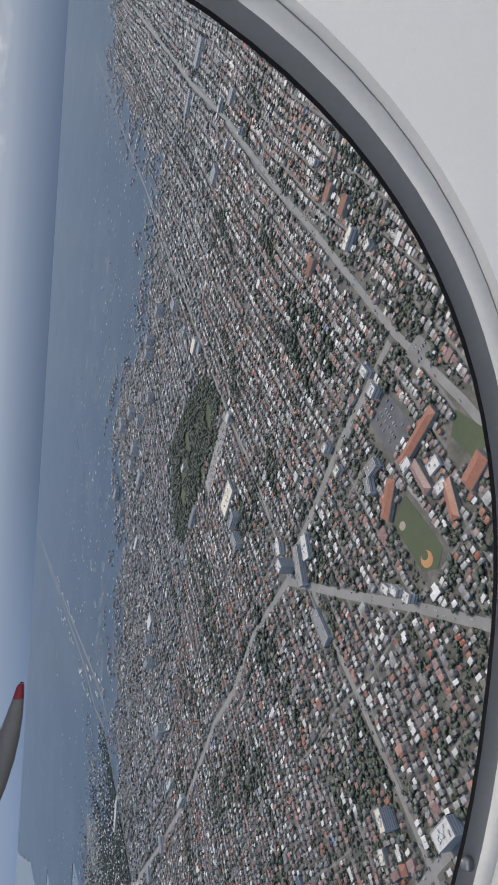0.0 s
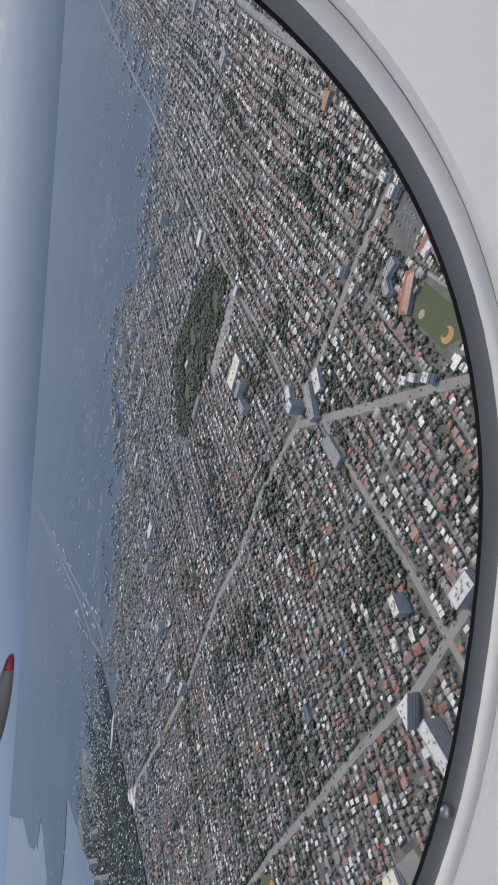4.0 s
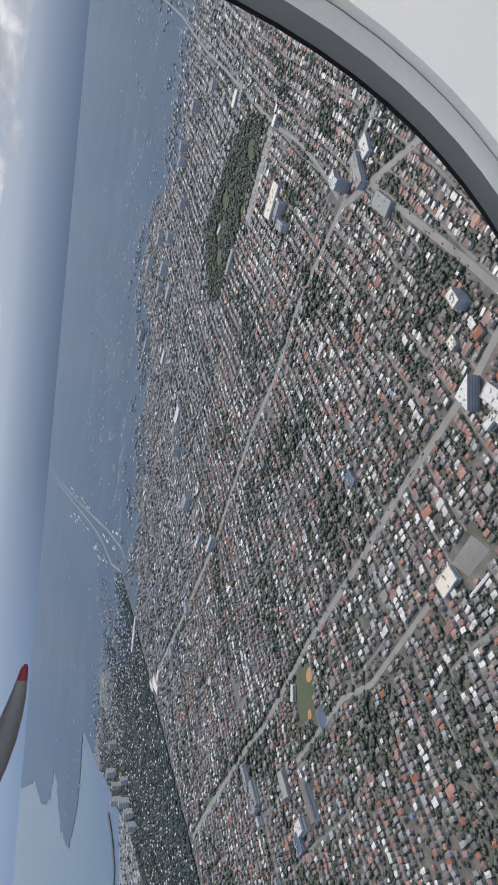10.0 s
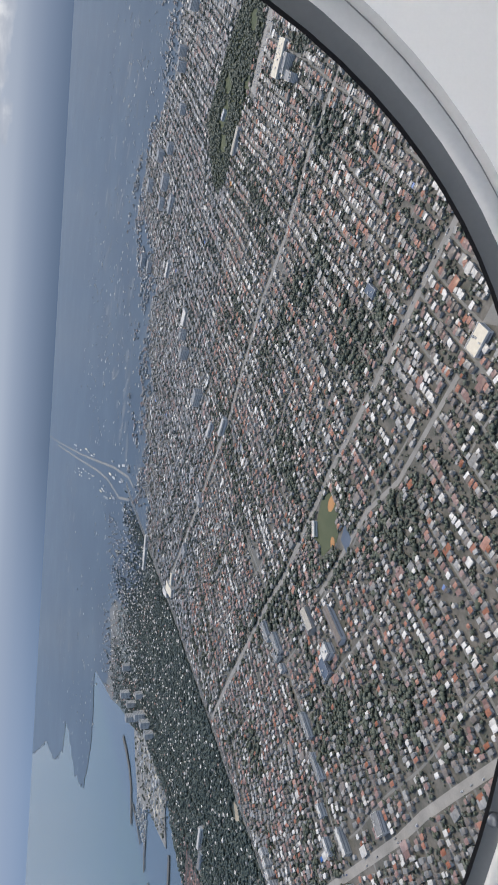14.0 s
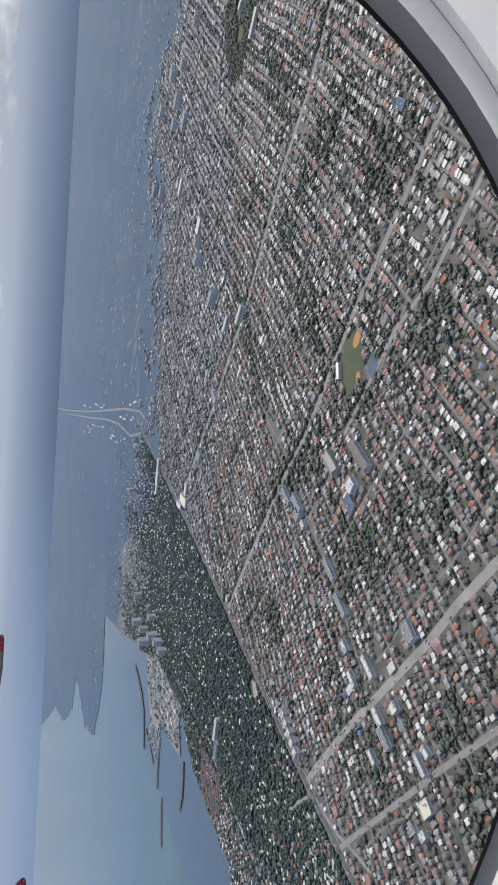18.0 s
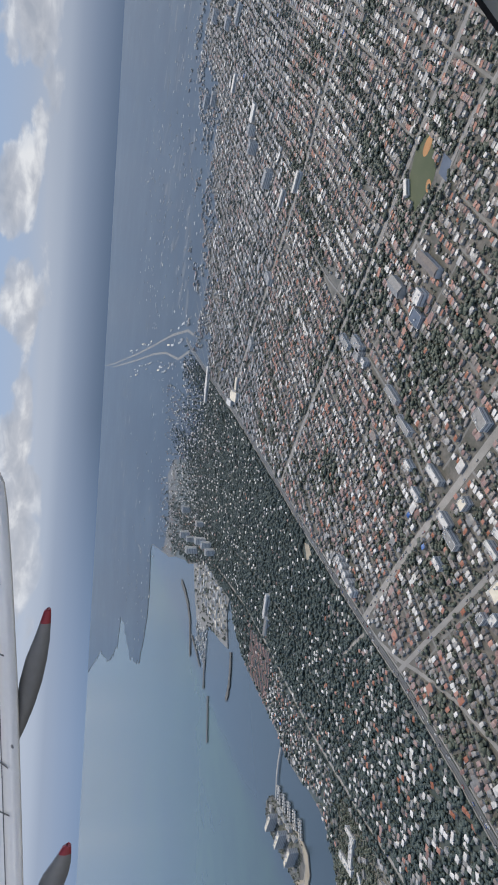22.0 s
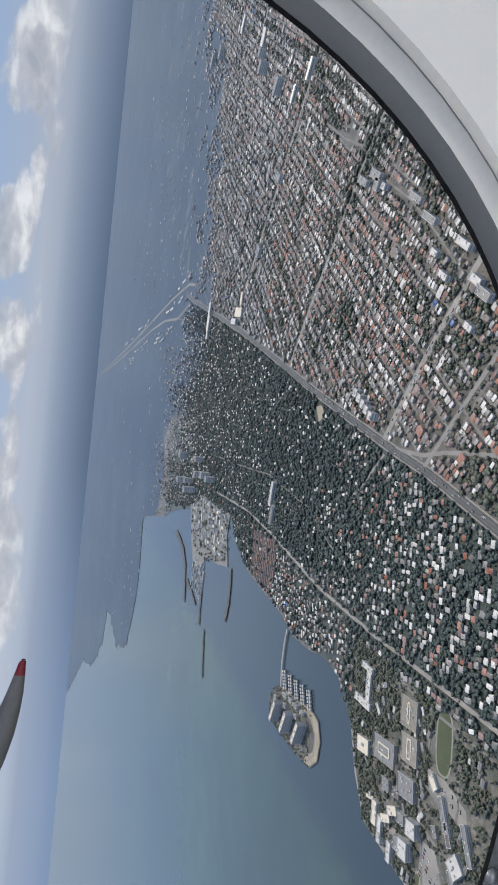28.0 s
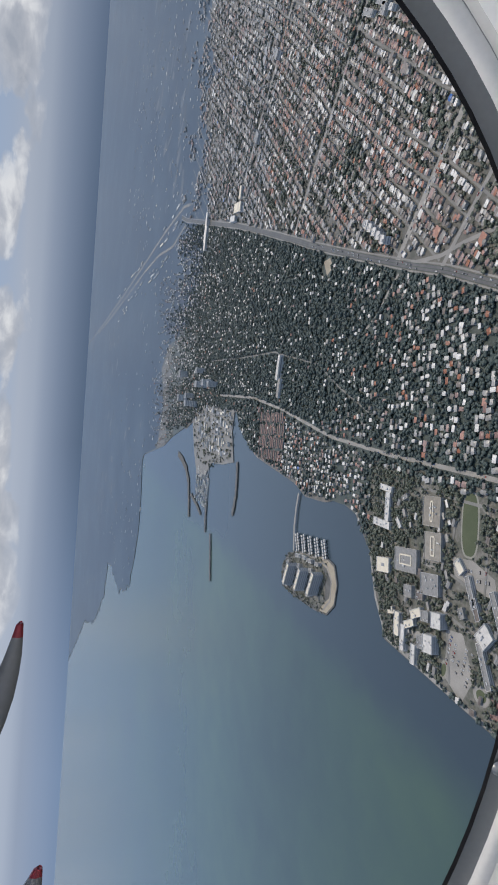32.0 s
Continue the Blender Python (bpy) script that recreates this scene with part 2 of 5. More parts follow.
R_RED = material("roof_red_tile", [(0.20, 0.115, 0.098), (0.29, 0.18, 0.155)], 0.75, 0.5, 3.0, "island", 0.3, coat=0.8)
R_TAUPE = material("roof_taupe_gravel", [(0.20, 0.18, 0.15), (0.29, 0.265, 0.225)], 0.8, 0.3, 2.0, "object", 0.1)
R_BLUE = material("roof_blue_metal", [(0.05, 0.12, 0.34), (0.07, 0.17, 0.44)], 0.5, 0.5, 3.0, "island", 0.2)
# greyer copies of the near roofs for far houses, standing in for haze
R_GREY_FAR = material("roof_slate_metal", [(0.175, 0.175, 0.178), (0.275, 0.275, 0.278)], 0.5, 0.5, 3.0, "island", 0.4, coat=0.8)
R_BROWN_FAR = material("roof_grey_brown_tile", [(0.135, 0.120, 0.114), (0.205, 0.182, 0.172)], 0.75, 0.5, 3.0, "island", 0.35, coat=0.8)
R_CREAM = material("roof_cream", [(0.60, 0.54, 0.43), (0.70, 0.64, 0.52)], 0.6, 0.3, 2.0)
M_TREE = material("tree_foliage", [(0.072, 0.083, 0.058), (0.088, 0.102, 0.070), (0.114, 0.127, 0.086)], 0.85, 0.08, 0.9, "island", 0.28, bump=0.6, coat=0.65)
# foliage with the blue of distance haze mixed into its colour
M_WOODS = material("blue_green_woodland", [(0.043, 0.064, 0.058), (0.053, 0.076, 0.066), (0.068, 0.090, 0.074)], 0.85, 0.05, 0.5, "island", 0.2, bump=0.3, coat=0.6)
M_ROCK = material("breakwater_rock", [(0.07, 0.075, 0.075), (0.15, 0.15, 0.145)], 0.9, 0.1, 0.8, bump=0.5)
# far plain and fields: blue colour and strong coat stand in for haze
M_FAR_HAZE = material("haze_tinted_plain", [(0.008, 0.024, 0.047), (0.014, 0.035, 0.060), (0.034, 0.058, 0.084)], 0.9, 0.004, 0.03, gloss=0.1, coat=1.0)
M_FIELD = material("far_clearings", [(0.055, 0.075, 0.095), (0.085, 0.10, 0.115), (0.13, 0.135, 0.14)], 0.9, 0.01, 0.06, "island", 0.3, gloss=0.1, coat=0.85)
M_CAMPUS = material("campus_lawn_and_paving", [(0.060, 0.070, 0.046), (0.095, 0.096, 0.072), (0.16, 0.152, 0.13), (0.25, 0.236, 0.205)], 0.9, 0.07, 0.4, coat=0.8)
M_COURT = material("court_paint", [(0.06, 0.09, 0.14), (0.09, 0.12, 0.17)], 0.7, 0.1, 1.0)
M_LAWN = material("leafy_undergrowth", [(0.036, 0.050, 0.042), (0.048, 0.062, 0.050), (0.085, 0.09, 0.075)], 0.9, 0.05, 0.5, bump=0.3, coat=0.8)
M_PARKING = material("old_asphalt", [(0.085, 0.085, 0.09), (0.14, 0.138, 0.135)], 0.9, 0.1, 1.0, coat=0.45)
M_PANEL = material("cabin_panel", [(0.75, 0.735, 0.715), (0.80, 0.785, 0.765)], 0.55, 3.0, 900.0)
M_RIM = material("window_rim", [(0.40, 0.395, 0.385), (0.47, 0.465, 0.455)], 0.38, 3.0, 500.0, metal=0.15)
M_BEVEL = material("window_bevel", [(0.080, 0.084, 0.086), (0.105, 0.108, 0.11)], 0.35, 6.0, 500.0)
M_SEAL = material("window_seal", [(0.006, 0.006, 0.007), (0.011, 0.011, 0.012)], 0.9, 5.0, 300.0, gloss=0.1)
M_BOLT = material("bolt_steel", [(0.13, 0.135, 0.14), (0.19, 0.195, 0.2)], 0.35, 20.0, 300.0, metal=0.6)
# glow for an added strip out of view that lights the cabin panel
M_FILL_STRIP = bpy.data.materials.new("fill_strip_glow")
M_FILL_STRIP.use_nodes = True
M_FILL_STRIP.node_tree.nodes["Principled BSDF"].inputs["Emission Color"].default_value = (1.0, 0.93, 0.84, 1)
M_FILL_STRIP.node_tree.nodes["Principled BSDF"].inputs["Emission Strength"].default_value = 6.7
ROOFS = [R_WHITE, R_GREY, R_BROWN, R_ORANGE, R_RED, R_BLUE]
CITY_ROOFS = [R_WHITE, R_GREY_FAR, R_BROWN_FAR, R_RED, R_RED, R_BLUE]

# ---- builders ----
GRID = 54.5                                   # direction of the avenues, degrees from +x
GU = np.array([math.cos(radians(GRID)), math.sin(radians(GRID))])
GV = np.array([-GU[1], GU[0]])


def raw_mesh(name, verts, faces, materials, index=None):
    """A mesh from arrays: verts (n, 3), faces a list of integer arrays (k, 3) or (k, 4), index a material number a face."""
    me = bpy.data.meshes.new(name)
    verts = np.asarray(verts, dtype=np.float32)
    loops = np.concatenate([f.ravel() for f in faces]).astype(np.int32)
    sizes = np.concatenate([np.full(len(f), f.shape[1]) for f in faces]).astype(np.int32)
    me.vertices.add(len(verts))
    me.vertices.foreach_set("co", verts.ravel())
    me.loops.add(len(loops))
    me.loops.foreach_set("vertex_index", loops)
    me.polygons.add(len(sizes))
    me.polygons.foreach_set("loop_start", np.concatenate([[0], np.cumsum(sizes)[:-1]]).astype(np.int32))
    me.polygons.foreach_set("loop_total", sizes)
    for m in materials:
        me.materials.append(m)
    if index is not None:
        me.polygons.foreach_set("material_index", np.asarray(index, dtype=np.int32))
    me.update(calc_edges=True)
    return me


def part(name, bm, mat, parent=None, label=""):
    """Links a bmesh as one mesh object, under a thing or a part where one is given."""
    me = bpy.data.meshes.new(name)
    bm.to_mesh(me)
    bm.free()
    me.materials.append(mat)
    ob = new(name, me)
    ob.parent = parent
    if label:
        ob["label"] = label
    return ob


def thing(name, x, y, z, angle, label, category, group=""):
    ob = new(name)
    ob.matrix_world = pose(x, y, z, 0, 0, angle)
    ob.empty_display_size = 1
    return tagged(ob, label, category, group)


def box(bm, x, y, z, w, d, h, angle=0.0, top=1.0):
    """A block centred at x, y with its foot at z; top narrows its upper face."""
    c, s = math.cos(angle), math.sin(angle)
    lo, hi = [], []
    for sx, sy in ((-1, -1), (1, -1), (1, 1), (-1, 1)):
        px, py = sx * w / 2, sy * d / 2
        lo.append(bm.verts.new((x + c * px - s * py, y + s * px + c * py, z)))
        px, py = px * top, py * top
        hi.append(bm.verts.new((x + c * px - s * py, y + s * px + c * py, z + h)))
    bm.faces.new(lo[::-1])
    bm.faces.new(hi)
    for i in range(4):
        j = (i + 1) % 4
        bm.faces.new((lo[i], lo[j], hi[j], hi[i]))
    return bm


def hip(bm, x, y, z, w, d, h, ridge=0.5, over=0.3):
    """A pitched roof with its ridge along the longer side w; ridge 1 makes gables."""
    w, d = w + 2 * over, d + 2 * over
    e = [bm.verts.new((x + sx * w / 2, y + sy * d / 2, z)) for sx, sy in ((-1, -1), (1, -1), (1, 1), (-1, 1))]
    a, b = bm.verts.new((x - ridge * w / 2, y, z + h)), bm.verts.new((x + ridge * w / 2, y, z + h))
    bm.faces.new((e[0], e[1], b, a))
    bm.faces.new((e[2], e[3], a, b))
    bm.faces.new((e[1], e[2], b))
    bm.faces.new((e[3], e[0], a))
    bm.faces.new(e[::-1])
    return bm


KEEP_OUT = []                                  # x, y, half width, half depth, cos, sin of built-up plots


def reserve(x, y, w, d, angle, margin=1.5):
    KEEP_OUT.append((x, y, w / 2 + margin, d / 2 + margin, math.cos(radians(angle)), math.sin(radians(angle))))


def block(name, x, y, w, d, h, angle, roof, wall, label, category="building", storeys=0, units=0, parapet=True, group=""):
    """A flat-roofed building: walls, roof slab with parapet, bands of windows, plant on the roof."""
    reserve(x, y, w, d, angle)
    t = thing(name, x, y, 0, angle, label, category, group)
    body = part("wall", box(bmesh.new(), 0, 0, 0, w, d, h), wall, t)
    r = part("roof", box(bmesh.new(), 0, 0, h, w + 0.3, d + 0.3, 0.35), roof, t)
    if parapet:
        for px, py, pw, pd in ((0, d / 2, w + 0.3, 0.3), (0, -d / 2, w + 0.3, 0.3), (w / 2, 0, 0.3, d - 0.3), (-w / 2, 0, 0.3, d - 0.3)):
            part("parapet", box(bmesh.new(), px, py, h + 0.352, pw, pd, 0.5), wall, r)
    step = h / storeys if storeys else 0
    for k in range(storeys):
        z = (k + 0.35) * step
        for px, py, pw, pd in ((0, d / 2, w * 0.9, 0.12), (0, -d / 2, w * 0.9, 0.12), (w / 2, 0, 0.12, d * 0.9), (-w / 2, 0, 0.12, d * 0.9)):
            part("window_band", box(bmesh.new(), px, py, z, pw, pd, step * 0.34), M_GLASS, body)
    rng = random.Random(int(x * 13 + y * 7))
    for k in range(units):
        part("roof_unit", box(bmesh.new(), rng.uniform(-0.38, 0.38) * w, rng.uniform(-0.36, 0.36) * d, h + 0.352,
                              rng.uniform(0.8, 2.2), rng.uniform(0.8, 1.8), rng.uniform(0.5, 1.1)), rng.choice((M_WALL_G, M_WALL_G, M_WALL_W)), r)
    return t


def hall(name, x, y, w, d, h, rise, angle, roof, wall, label, category="building", ridge=0.85, group=""):
    """A building under a pitched roof."""
    reserve(x, y, w, d, angle)
    t = thing(name, x, y, 0, angle, label, category, group)
    body = part("wall", box(bmesh.new(), 0, 0, 0, w, d, h), wall, t)
    part("roof", hip(bmesh.new(), 0, 0, h + 0.01, w, d, rise, ridge), roof, t)
    for s in (-1, 1):
        part("window_band", box(bmesh.new(), 0, s * d / 2, h * 0.45, w * 0.86, 0.1, h * 0.25), M_GLASS, body)
    return t


def strip(name, pts, width, z, mat, label, kind="structure", category="road"):
    """A ribbon along a line of points, with a thickness."""
    p = [Vector((*q, 0)) for q in pts]
    bm = bmesh.new()
    rows = []
    for i, q in enumerate(p):
        a, b = p[max(0, i - 1)], p[min(len(p) - 1, i + 1)]
        t = (b - a).normalized()
        n = Vector((-t.y, t.x, 0)) * width / 2
        rows.append([bm.verts.new(q + n * s + Vector((0, 0, zz))) for s, zz in ((1, z - 0.3), (1, z), (-1, z), (-1, z - 0.3))])
    for a, b in zip(rows, rows[1:]):
        for i in range(3):
            bm.faces.new((a[i], a[i + 1], b[i + 1], b[i]))
    bmesh.ops.recalc_face_normals(bm, faces=bm.faces)
    if sum(f.normal.z for f in bm.faces) < 0:
        bmesh.ops.reverse_faces(bm, faces=bm.faces)
    ob = part(name, bm, mat)
    return tagged(ob, label, category, kind=kind)


def plate(name, pts, z, thick, mat, label, category, kind="structure"):
    """A flat plate with the given outline."""
    bm = bmesh.new()
    top = [bm.verts.new((x, y, z)) for x, y in pts]
    low = [bm.verts.new((x, y, z - thick)) for x, y in pts]
    f = bm.faces.new(top)
    f.normal_update()
    up = f.normal.z > 0
    if not up:
        f.normal_flip()
    for i in range(len(pts)):
        j = (i + 1) % len(pts)
        q = (low[i], low[j], top[j], top[i])
        bm.faces.new(q if up else q[::-1])
    ob = part(name, bm, mat)
    return tagged(ob, label, category, kind=kind)

# ---- land, sea, roads ----
COAST = [(-400, 830), (354, 826), (490, 821), (514, 787), (525, 754), (540, 748), (570, 724), (611, 718), (645, 728), (701, 733), (741, 723),
         (805, 719), (893, 713), (939, 701), (992, 680), (1013, 655), (1230, 660), (1396, 721), (1457, 722), (1652, 792), (1886, 831), (1997, 888), (1987, 951),
         (1966, 1077), (2015, 1228), (2079, 1323), (2339, 1432), (2590, 1422), (2740, 1448), (2800, 1626), (3167, 1886), (3699, 2089), (4468, 2604), (6500, 3900)]
HIGHWAY = [(150, 590), (300, 545), (368, 522), (461, 496), (520, 484), (623, 460), (764, 425), (829, 407), (946, 376), (1122, 331), (1216, 311), (1588, 227), (1660, 205)]
rg = random.Random(8)
SHORE = []
for (ax, ay), (bx, by) in zip(COAST[20:], COAST[21:]):
    n = max(2, int(math.hypot(bx - ax, by - ay) / 26))
    SHORE += [(ax + (bx - ax) * i / n + rg.uniform(-9, 9), ay + (by - ay) * i / n + rg.uniform(-16, 10)) for i in range(n)]
plate("ground", COAST[:20] + SHORE + [COAST[-1], (45000, 26500), (45000, -40000), (-400, -40000)], 0.0, 2.0, M_GROUND, "flat town ground of grass, soil and concrete", "ground")
plate("water", [(-1500, -42000), (48000, -42000), (48000, 50000), (-1500, 50000)], -1.0, 1.0, M_SEA, "calm blue-green sea with paler shallows", "sea")

rf = random.Random(3)
# far edge of the packed town; past it the plain is coloured as in haze
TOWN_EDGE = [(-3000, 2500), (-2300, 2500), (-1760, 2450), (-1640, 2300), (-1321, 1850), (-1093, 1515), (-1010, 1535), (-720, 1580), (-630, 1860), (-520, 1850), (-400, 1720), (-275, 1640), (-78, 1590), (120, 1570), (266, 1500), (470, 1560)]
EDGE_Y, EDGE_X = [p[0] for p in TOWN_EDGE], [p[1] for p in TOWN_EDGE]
FAR_PLAIN = []
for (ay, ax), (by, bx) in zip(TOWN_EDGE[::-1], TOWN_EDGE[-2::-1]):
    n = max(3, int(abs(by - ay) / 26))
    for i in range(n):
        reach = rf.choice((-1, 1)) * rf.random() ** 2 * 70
        FAR_PLAIN.append((ax + (bx - ax) * i / n + reach - 150, ay + (by - ay) * i / n))
FAR_PLAIN += [(2350, -3050), (2350, -38000), (44500, -38000), (44500, 26200)] + [(x, y - 2) for x, y in SHORE[::-1]] + [(1760, 812), (1700, 690), (1780, 590), (1690, 530)]
# the haze over the far land is put into this plate's colour
plate("far_ground", FAR_PLAIN, 0.05, 0.3, M_FAR_HAZE, "wet dark flats and low woodland far across the plain", "plain")

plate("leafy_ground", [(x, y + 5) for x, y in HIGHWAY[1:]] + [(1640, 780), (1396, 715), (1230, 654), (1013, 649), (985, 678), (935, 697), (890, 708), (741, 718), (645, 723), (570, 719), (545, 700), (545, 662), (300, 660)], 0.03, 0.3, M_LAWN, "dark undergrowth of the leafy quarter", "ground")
ROADS = [
    ("road_trunk", 7, M_ROAD, [(1957, -1754), (1642, -1527), (1377, -1338), (1156, -1177), (930, -1029), (791, -925), (685, -848), (587, -781), (477, -702), (430, -669), (343, -618), (240, -548)]),
    ("road_boulevard", 8, M_ROAD, [(437, -663), (472, -616), (504, -575), (538, -518), (567, -474), (586, -429), (664, -344), (714, -255), (771, -188), (868, -22), (1001, 144), (1119, 281), (1131, 326)]),
    ("road_cross_avenue", 8, M_ROAD, [(586, -429), (482, -448), (370, -471), (303, -482), (200, -500)]),
    ("road_market", 6, M_ROAD, [(530, -436), (459, -390), (412, -361), (372, -336), (337, -312), (280, -276)]),
    ("road_ring", 7, M_ROAD, [(270, -400), (322, -318), (352, -263), (383, -222), (420, -175), (476, -94), (549, 5), (624, 124), (669, 178), (772, 318), (827, 400)]),
    ("road_park_side", 5, M_ROAD, [(372, -96), (431, -10), (472, 22), (542, 120)]),
    ("road_main_avenue", 7.5, M_PAVE, [(240, 80), (326, 184), (354, 219), (379, 256), (421, 309), (479, 382), (532, 457), (545, 478)]),
    ("road_south_avenue", 4.8, M_ROAD, [(240, 210), (306, 286), (354, 344), (400, 403), (442, 456), (470, 492)]),
    ("road_shore", 3.8, M_PAVE, [(1133, 632), (934, 626), (807, 635), (689, 649), (641, 654), (518, 656), (423, 654), (260, 652)]),
    ("road_reclaimed", 7, M_LANE, [(1560, 196), (1640, 184), (1894, 196), (2250, 228), (2878, 282), (4217, 380), (5200, 440)]),
    ("road_reclaimed_return", 7, M_LANE, [(1600, 236), (1760, 262), (1994, 250), (2270, 262), (2878, 308), (4217, 400)]),
    ("road_ramp", 3.6, M_ROAD, [(545, 478), (520, 482), (473, 482), (442, 476), (412, 473), (383, 471), (300, 480)]),
    ("road_hill", 3.4, M_PAVE, [(539, 489), (556, 506), (570, 523), (592, 538)]),
    ("road_canal_side", 2.4, M_LANE, [(800, 88), (731, 131), (680, 156), (640, 196), (551, 249), (495, 294), (455, 330)]),
    ("road_woods", 2.0, M_LANE, [(560, 622), (640, 598), (700, 574), (780, 566), (858, 557), (1001, 564), (1217, 570)]),
    ("road_old_quarter", 4.5, M_ROAD, [(3000, -2130), (2311, -1640), (1864, -1321), (1523, -1093), (1368, -975), (1242, -884), (1115, -801), (1008, -726), (864, -627), (788, -577), (720, -538), (664, -498), (621, -463), (596, -440)]),
]
ROAD_Z = {name: 0.10 + 0.012 * i for i, (name, _, _, _) in enumerate(ROADS)}
for name, width, mat, pts in ROADS:
    strip(name, pts, width, ROAD_Z[name], mat, "pale grey paved town road with worn lanes", "structure", "road")
strip("road_highway", HIGHWAY, 6.2, 0.27, M_LAWN, "raised coastal highway with two carriageways", "structure", "road")


def shifted(pts, by):
    out = []
    for i, (x, y) in enumerate(pts):
        a, b = pts[max(0, i - 1)], pts[min(len(pts) - 1, i + 1)]
        l = math.hypot(b[0] - a[0], b[1] - a[1])
        out.append((x - (b[1] - a[1]) / l * by, y + (b[0] - a[0]) / l * by))
    return out


for by in (-1.4, 1.4):
    strip("road_carriageway", shifted(HIGHWAY, by), 2.2, 0.31, M_PARKING, "grey asphalt carriageway of the coastal highway", "structure", "road")
for by in (-4.7, 4.4):
    strip("road_service", shifted(HIGHWAY, by), 1.5, 0.25, M_ROAD, "narrow pale service road beside the highway", "structure", "road")
LINES = [(w, p) for _, w, _, p in ROADS] + [(9.5, HIGHWAY)]


def near_lines(x, y, lines, extra):
    """True where a point lies on a road or within extra metres of its edge."""
    hit = np.zeros(len(x), bool)
    for w, pts in lines:
        for (ax, ay), (bx, by) in zip(pts, pts[1:]):
            dx, dy = bx - ax, by - ay
            t = np.clip(((x - ax) * dx + (y - ay) * dy) / (dx * dx + dy * dy), 0, 1)
            hit |= (x - ax - t * dx) ** 2 + (y - ay - t * dy) ** 2 < (w / 2 + extra) ** 2
    return hit


def in_plots(x, y):
    hit = np.zeros(len(x), bool)
    for px, py, hw, hd, c, s in KEEP_OUT:
        dx, dy = x - px, y - py
        hit |= (np.abs(c * dx + s * dy) < hw) & (np.abs(c * dy - s * dx) < hd)
    return hit


def inside(x, y, poly):
    hit = np.zeros(len(x), bool)
    for (ax, ay), (bx, by) in zip(poly, poly[1:] + poly[:1]):
        if ay != by:
            hit ^= ((ay > y) != (by > y)) & (x < (bx - ax) * (y - ay) / (by - ay) + ax)
    return hit


CX, CY = [p[0] for p in sorted(COAST)], [p[1] for p in sorted(COAST)]
HX, HY = [p[0] for p in HIGHWAY], [p[1] for p in HIGHWAY]


def on_land(x, y, margin=6):
    return y < np.interp(x, CX, CY) - margin


def beyond_highway(x, y):
    return y > np.interp(x, HX, HY, right=330)


# ---- landmarks ----
ISLAND = [(753, 835), (735, 812), (702, 800), (660, 792), (626, 785), (603, 788), (592, 806), (594, 830), (610, 846), (641, 852), (704, 858), (743, 858)]
PARK = [(840, -610), (857, -575), (876, -538), (909, -484), (966, -400), (1004, -372), (1042, -399), (1084, -467), (1108, -528), (1049, -579), (1005, -618), (938, -646), (898, -641)]
CAMPUS = [(300, 668), (545, 668), (535, 745), (500, 800), (485, 818), (300, 822)]

# school with orange roofs and a ball field
for x, y, w, d, h, a, r in ((386, -590, 54, 9, 4, 53, R_ORANGE), (414, -541, 32, 11, 4, 83, R_ORANGE), (376, -563, 28, 9, 4.4, 140, R_RED), (342, -553, 28, 9, 4, 120, R_ORANGE), (322, -574, 24, 12, 4, 60, R_ORANGE)):
    hall("school_building", x, y, w, d, h, 1.6, a, r, M_WALL, "school wing under an orange tiled hip roof", "school", 0.75, "school wings")
for x, y, w, d in ((394, -570, 11, 8), (362, -573, 13, 9), (352, -560, 12, 7)):
    block("school_hall", x, y, w, d, 4.5, 45, R_WHITE, M_WALL_W, "white flat-roofed school hall", "school", 1, 2, group="school halls")
plate("ball_field", [(398, -548), (349, -519), (352, -504), (368, -497), (408, -522)], 0.16, 0.3, M_GRASS, "green ball field beside the school", "playing field")
strip("school_path", [(404, -558), (390, -551), (368, -540), (344, -524)], 3, 0.19, M_PAVE, "pale path between the school and its field", "structure", "path")
reserve(376, -523, 64, 36, 148)
# department store with a dark tower at the junction
block("department_store", 552, -454, 40, 11, 7, 122, M_PAVE, M_WALL_G, "grey department store with a pale flat roof", "store", 3, 5)
block("office_tower", 579, -447, 12, 11, 15, 148, M_WALL_G, M_WALL_G, "dark blue-grey office tower with ribbon windows", "tower", 7, 3)
block("store_annex", 545, -474, 24, 12, 5, 122, R_WHITE, M_WALL_W, "white-roofed annex of the department store", "store", 2, 4)
block("store_annex", 600, -460, 14, 10, 8, 122, R_WHITE, M_WALL_W, "white-roofed annex of the department store", "store", 2, 2)
block("market_hall", 503, -411, 34, 14, 4, 148, R_GREY, M_WALL_G, "grey market hall with a flat metal roof", "hall", 1, 3)
# white depot by the park
block("white_depot", 780, -484, 44, 24, 5, 60, R_CREAM, M_WALL_W, "large depot under a cream-white flat roof", "warehouse", 1, 14)
block("apartment_block", 745, -462, 22, 10, 10, 60, R_GREY, M_WALL_W, "white apartment block with ribbon windows", "apartments", 5, 3)
block("apartment_block", 728, -440, 22, 10, 10, 150, R_GREY, M_WALL_W, "white apartment block with ribbon windows", "apartments", 5, 3)
# shopping centre by the ring road
block("shopping_centre", 306, -239.5, 49, 10.5, 14, 154, R_WHITE, M_WALL_G, "long shopping centre with a white roof and dark glass front", "store", 5, 26)
block("shopping_annex", 328, -231, 13, 6, 6, 50, R_WHITE, M_WALL_W, "low white-roofed annex of the shopping centre", "store", 1, 4)
block("shopping_annex", 318, -233, 8, 7, 7, 154, R_WHITE, M_WALL_W, "low white-roofed annex of the shopping centre", "store", 1, 4)
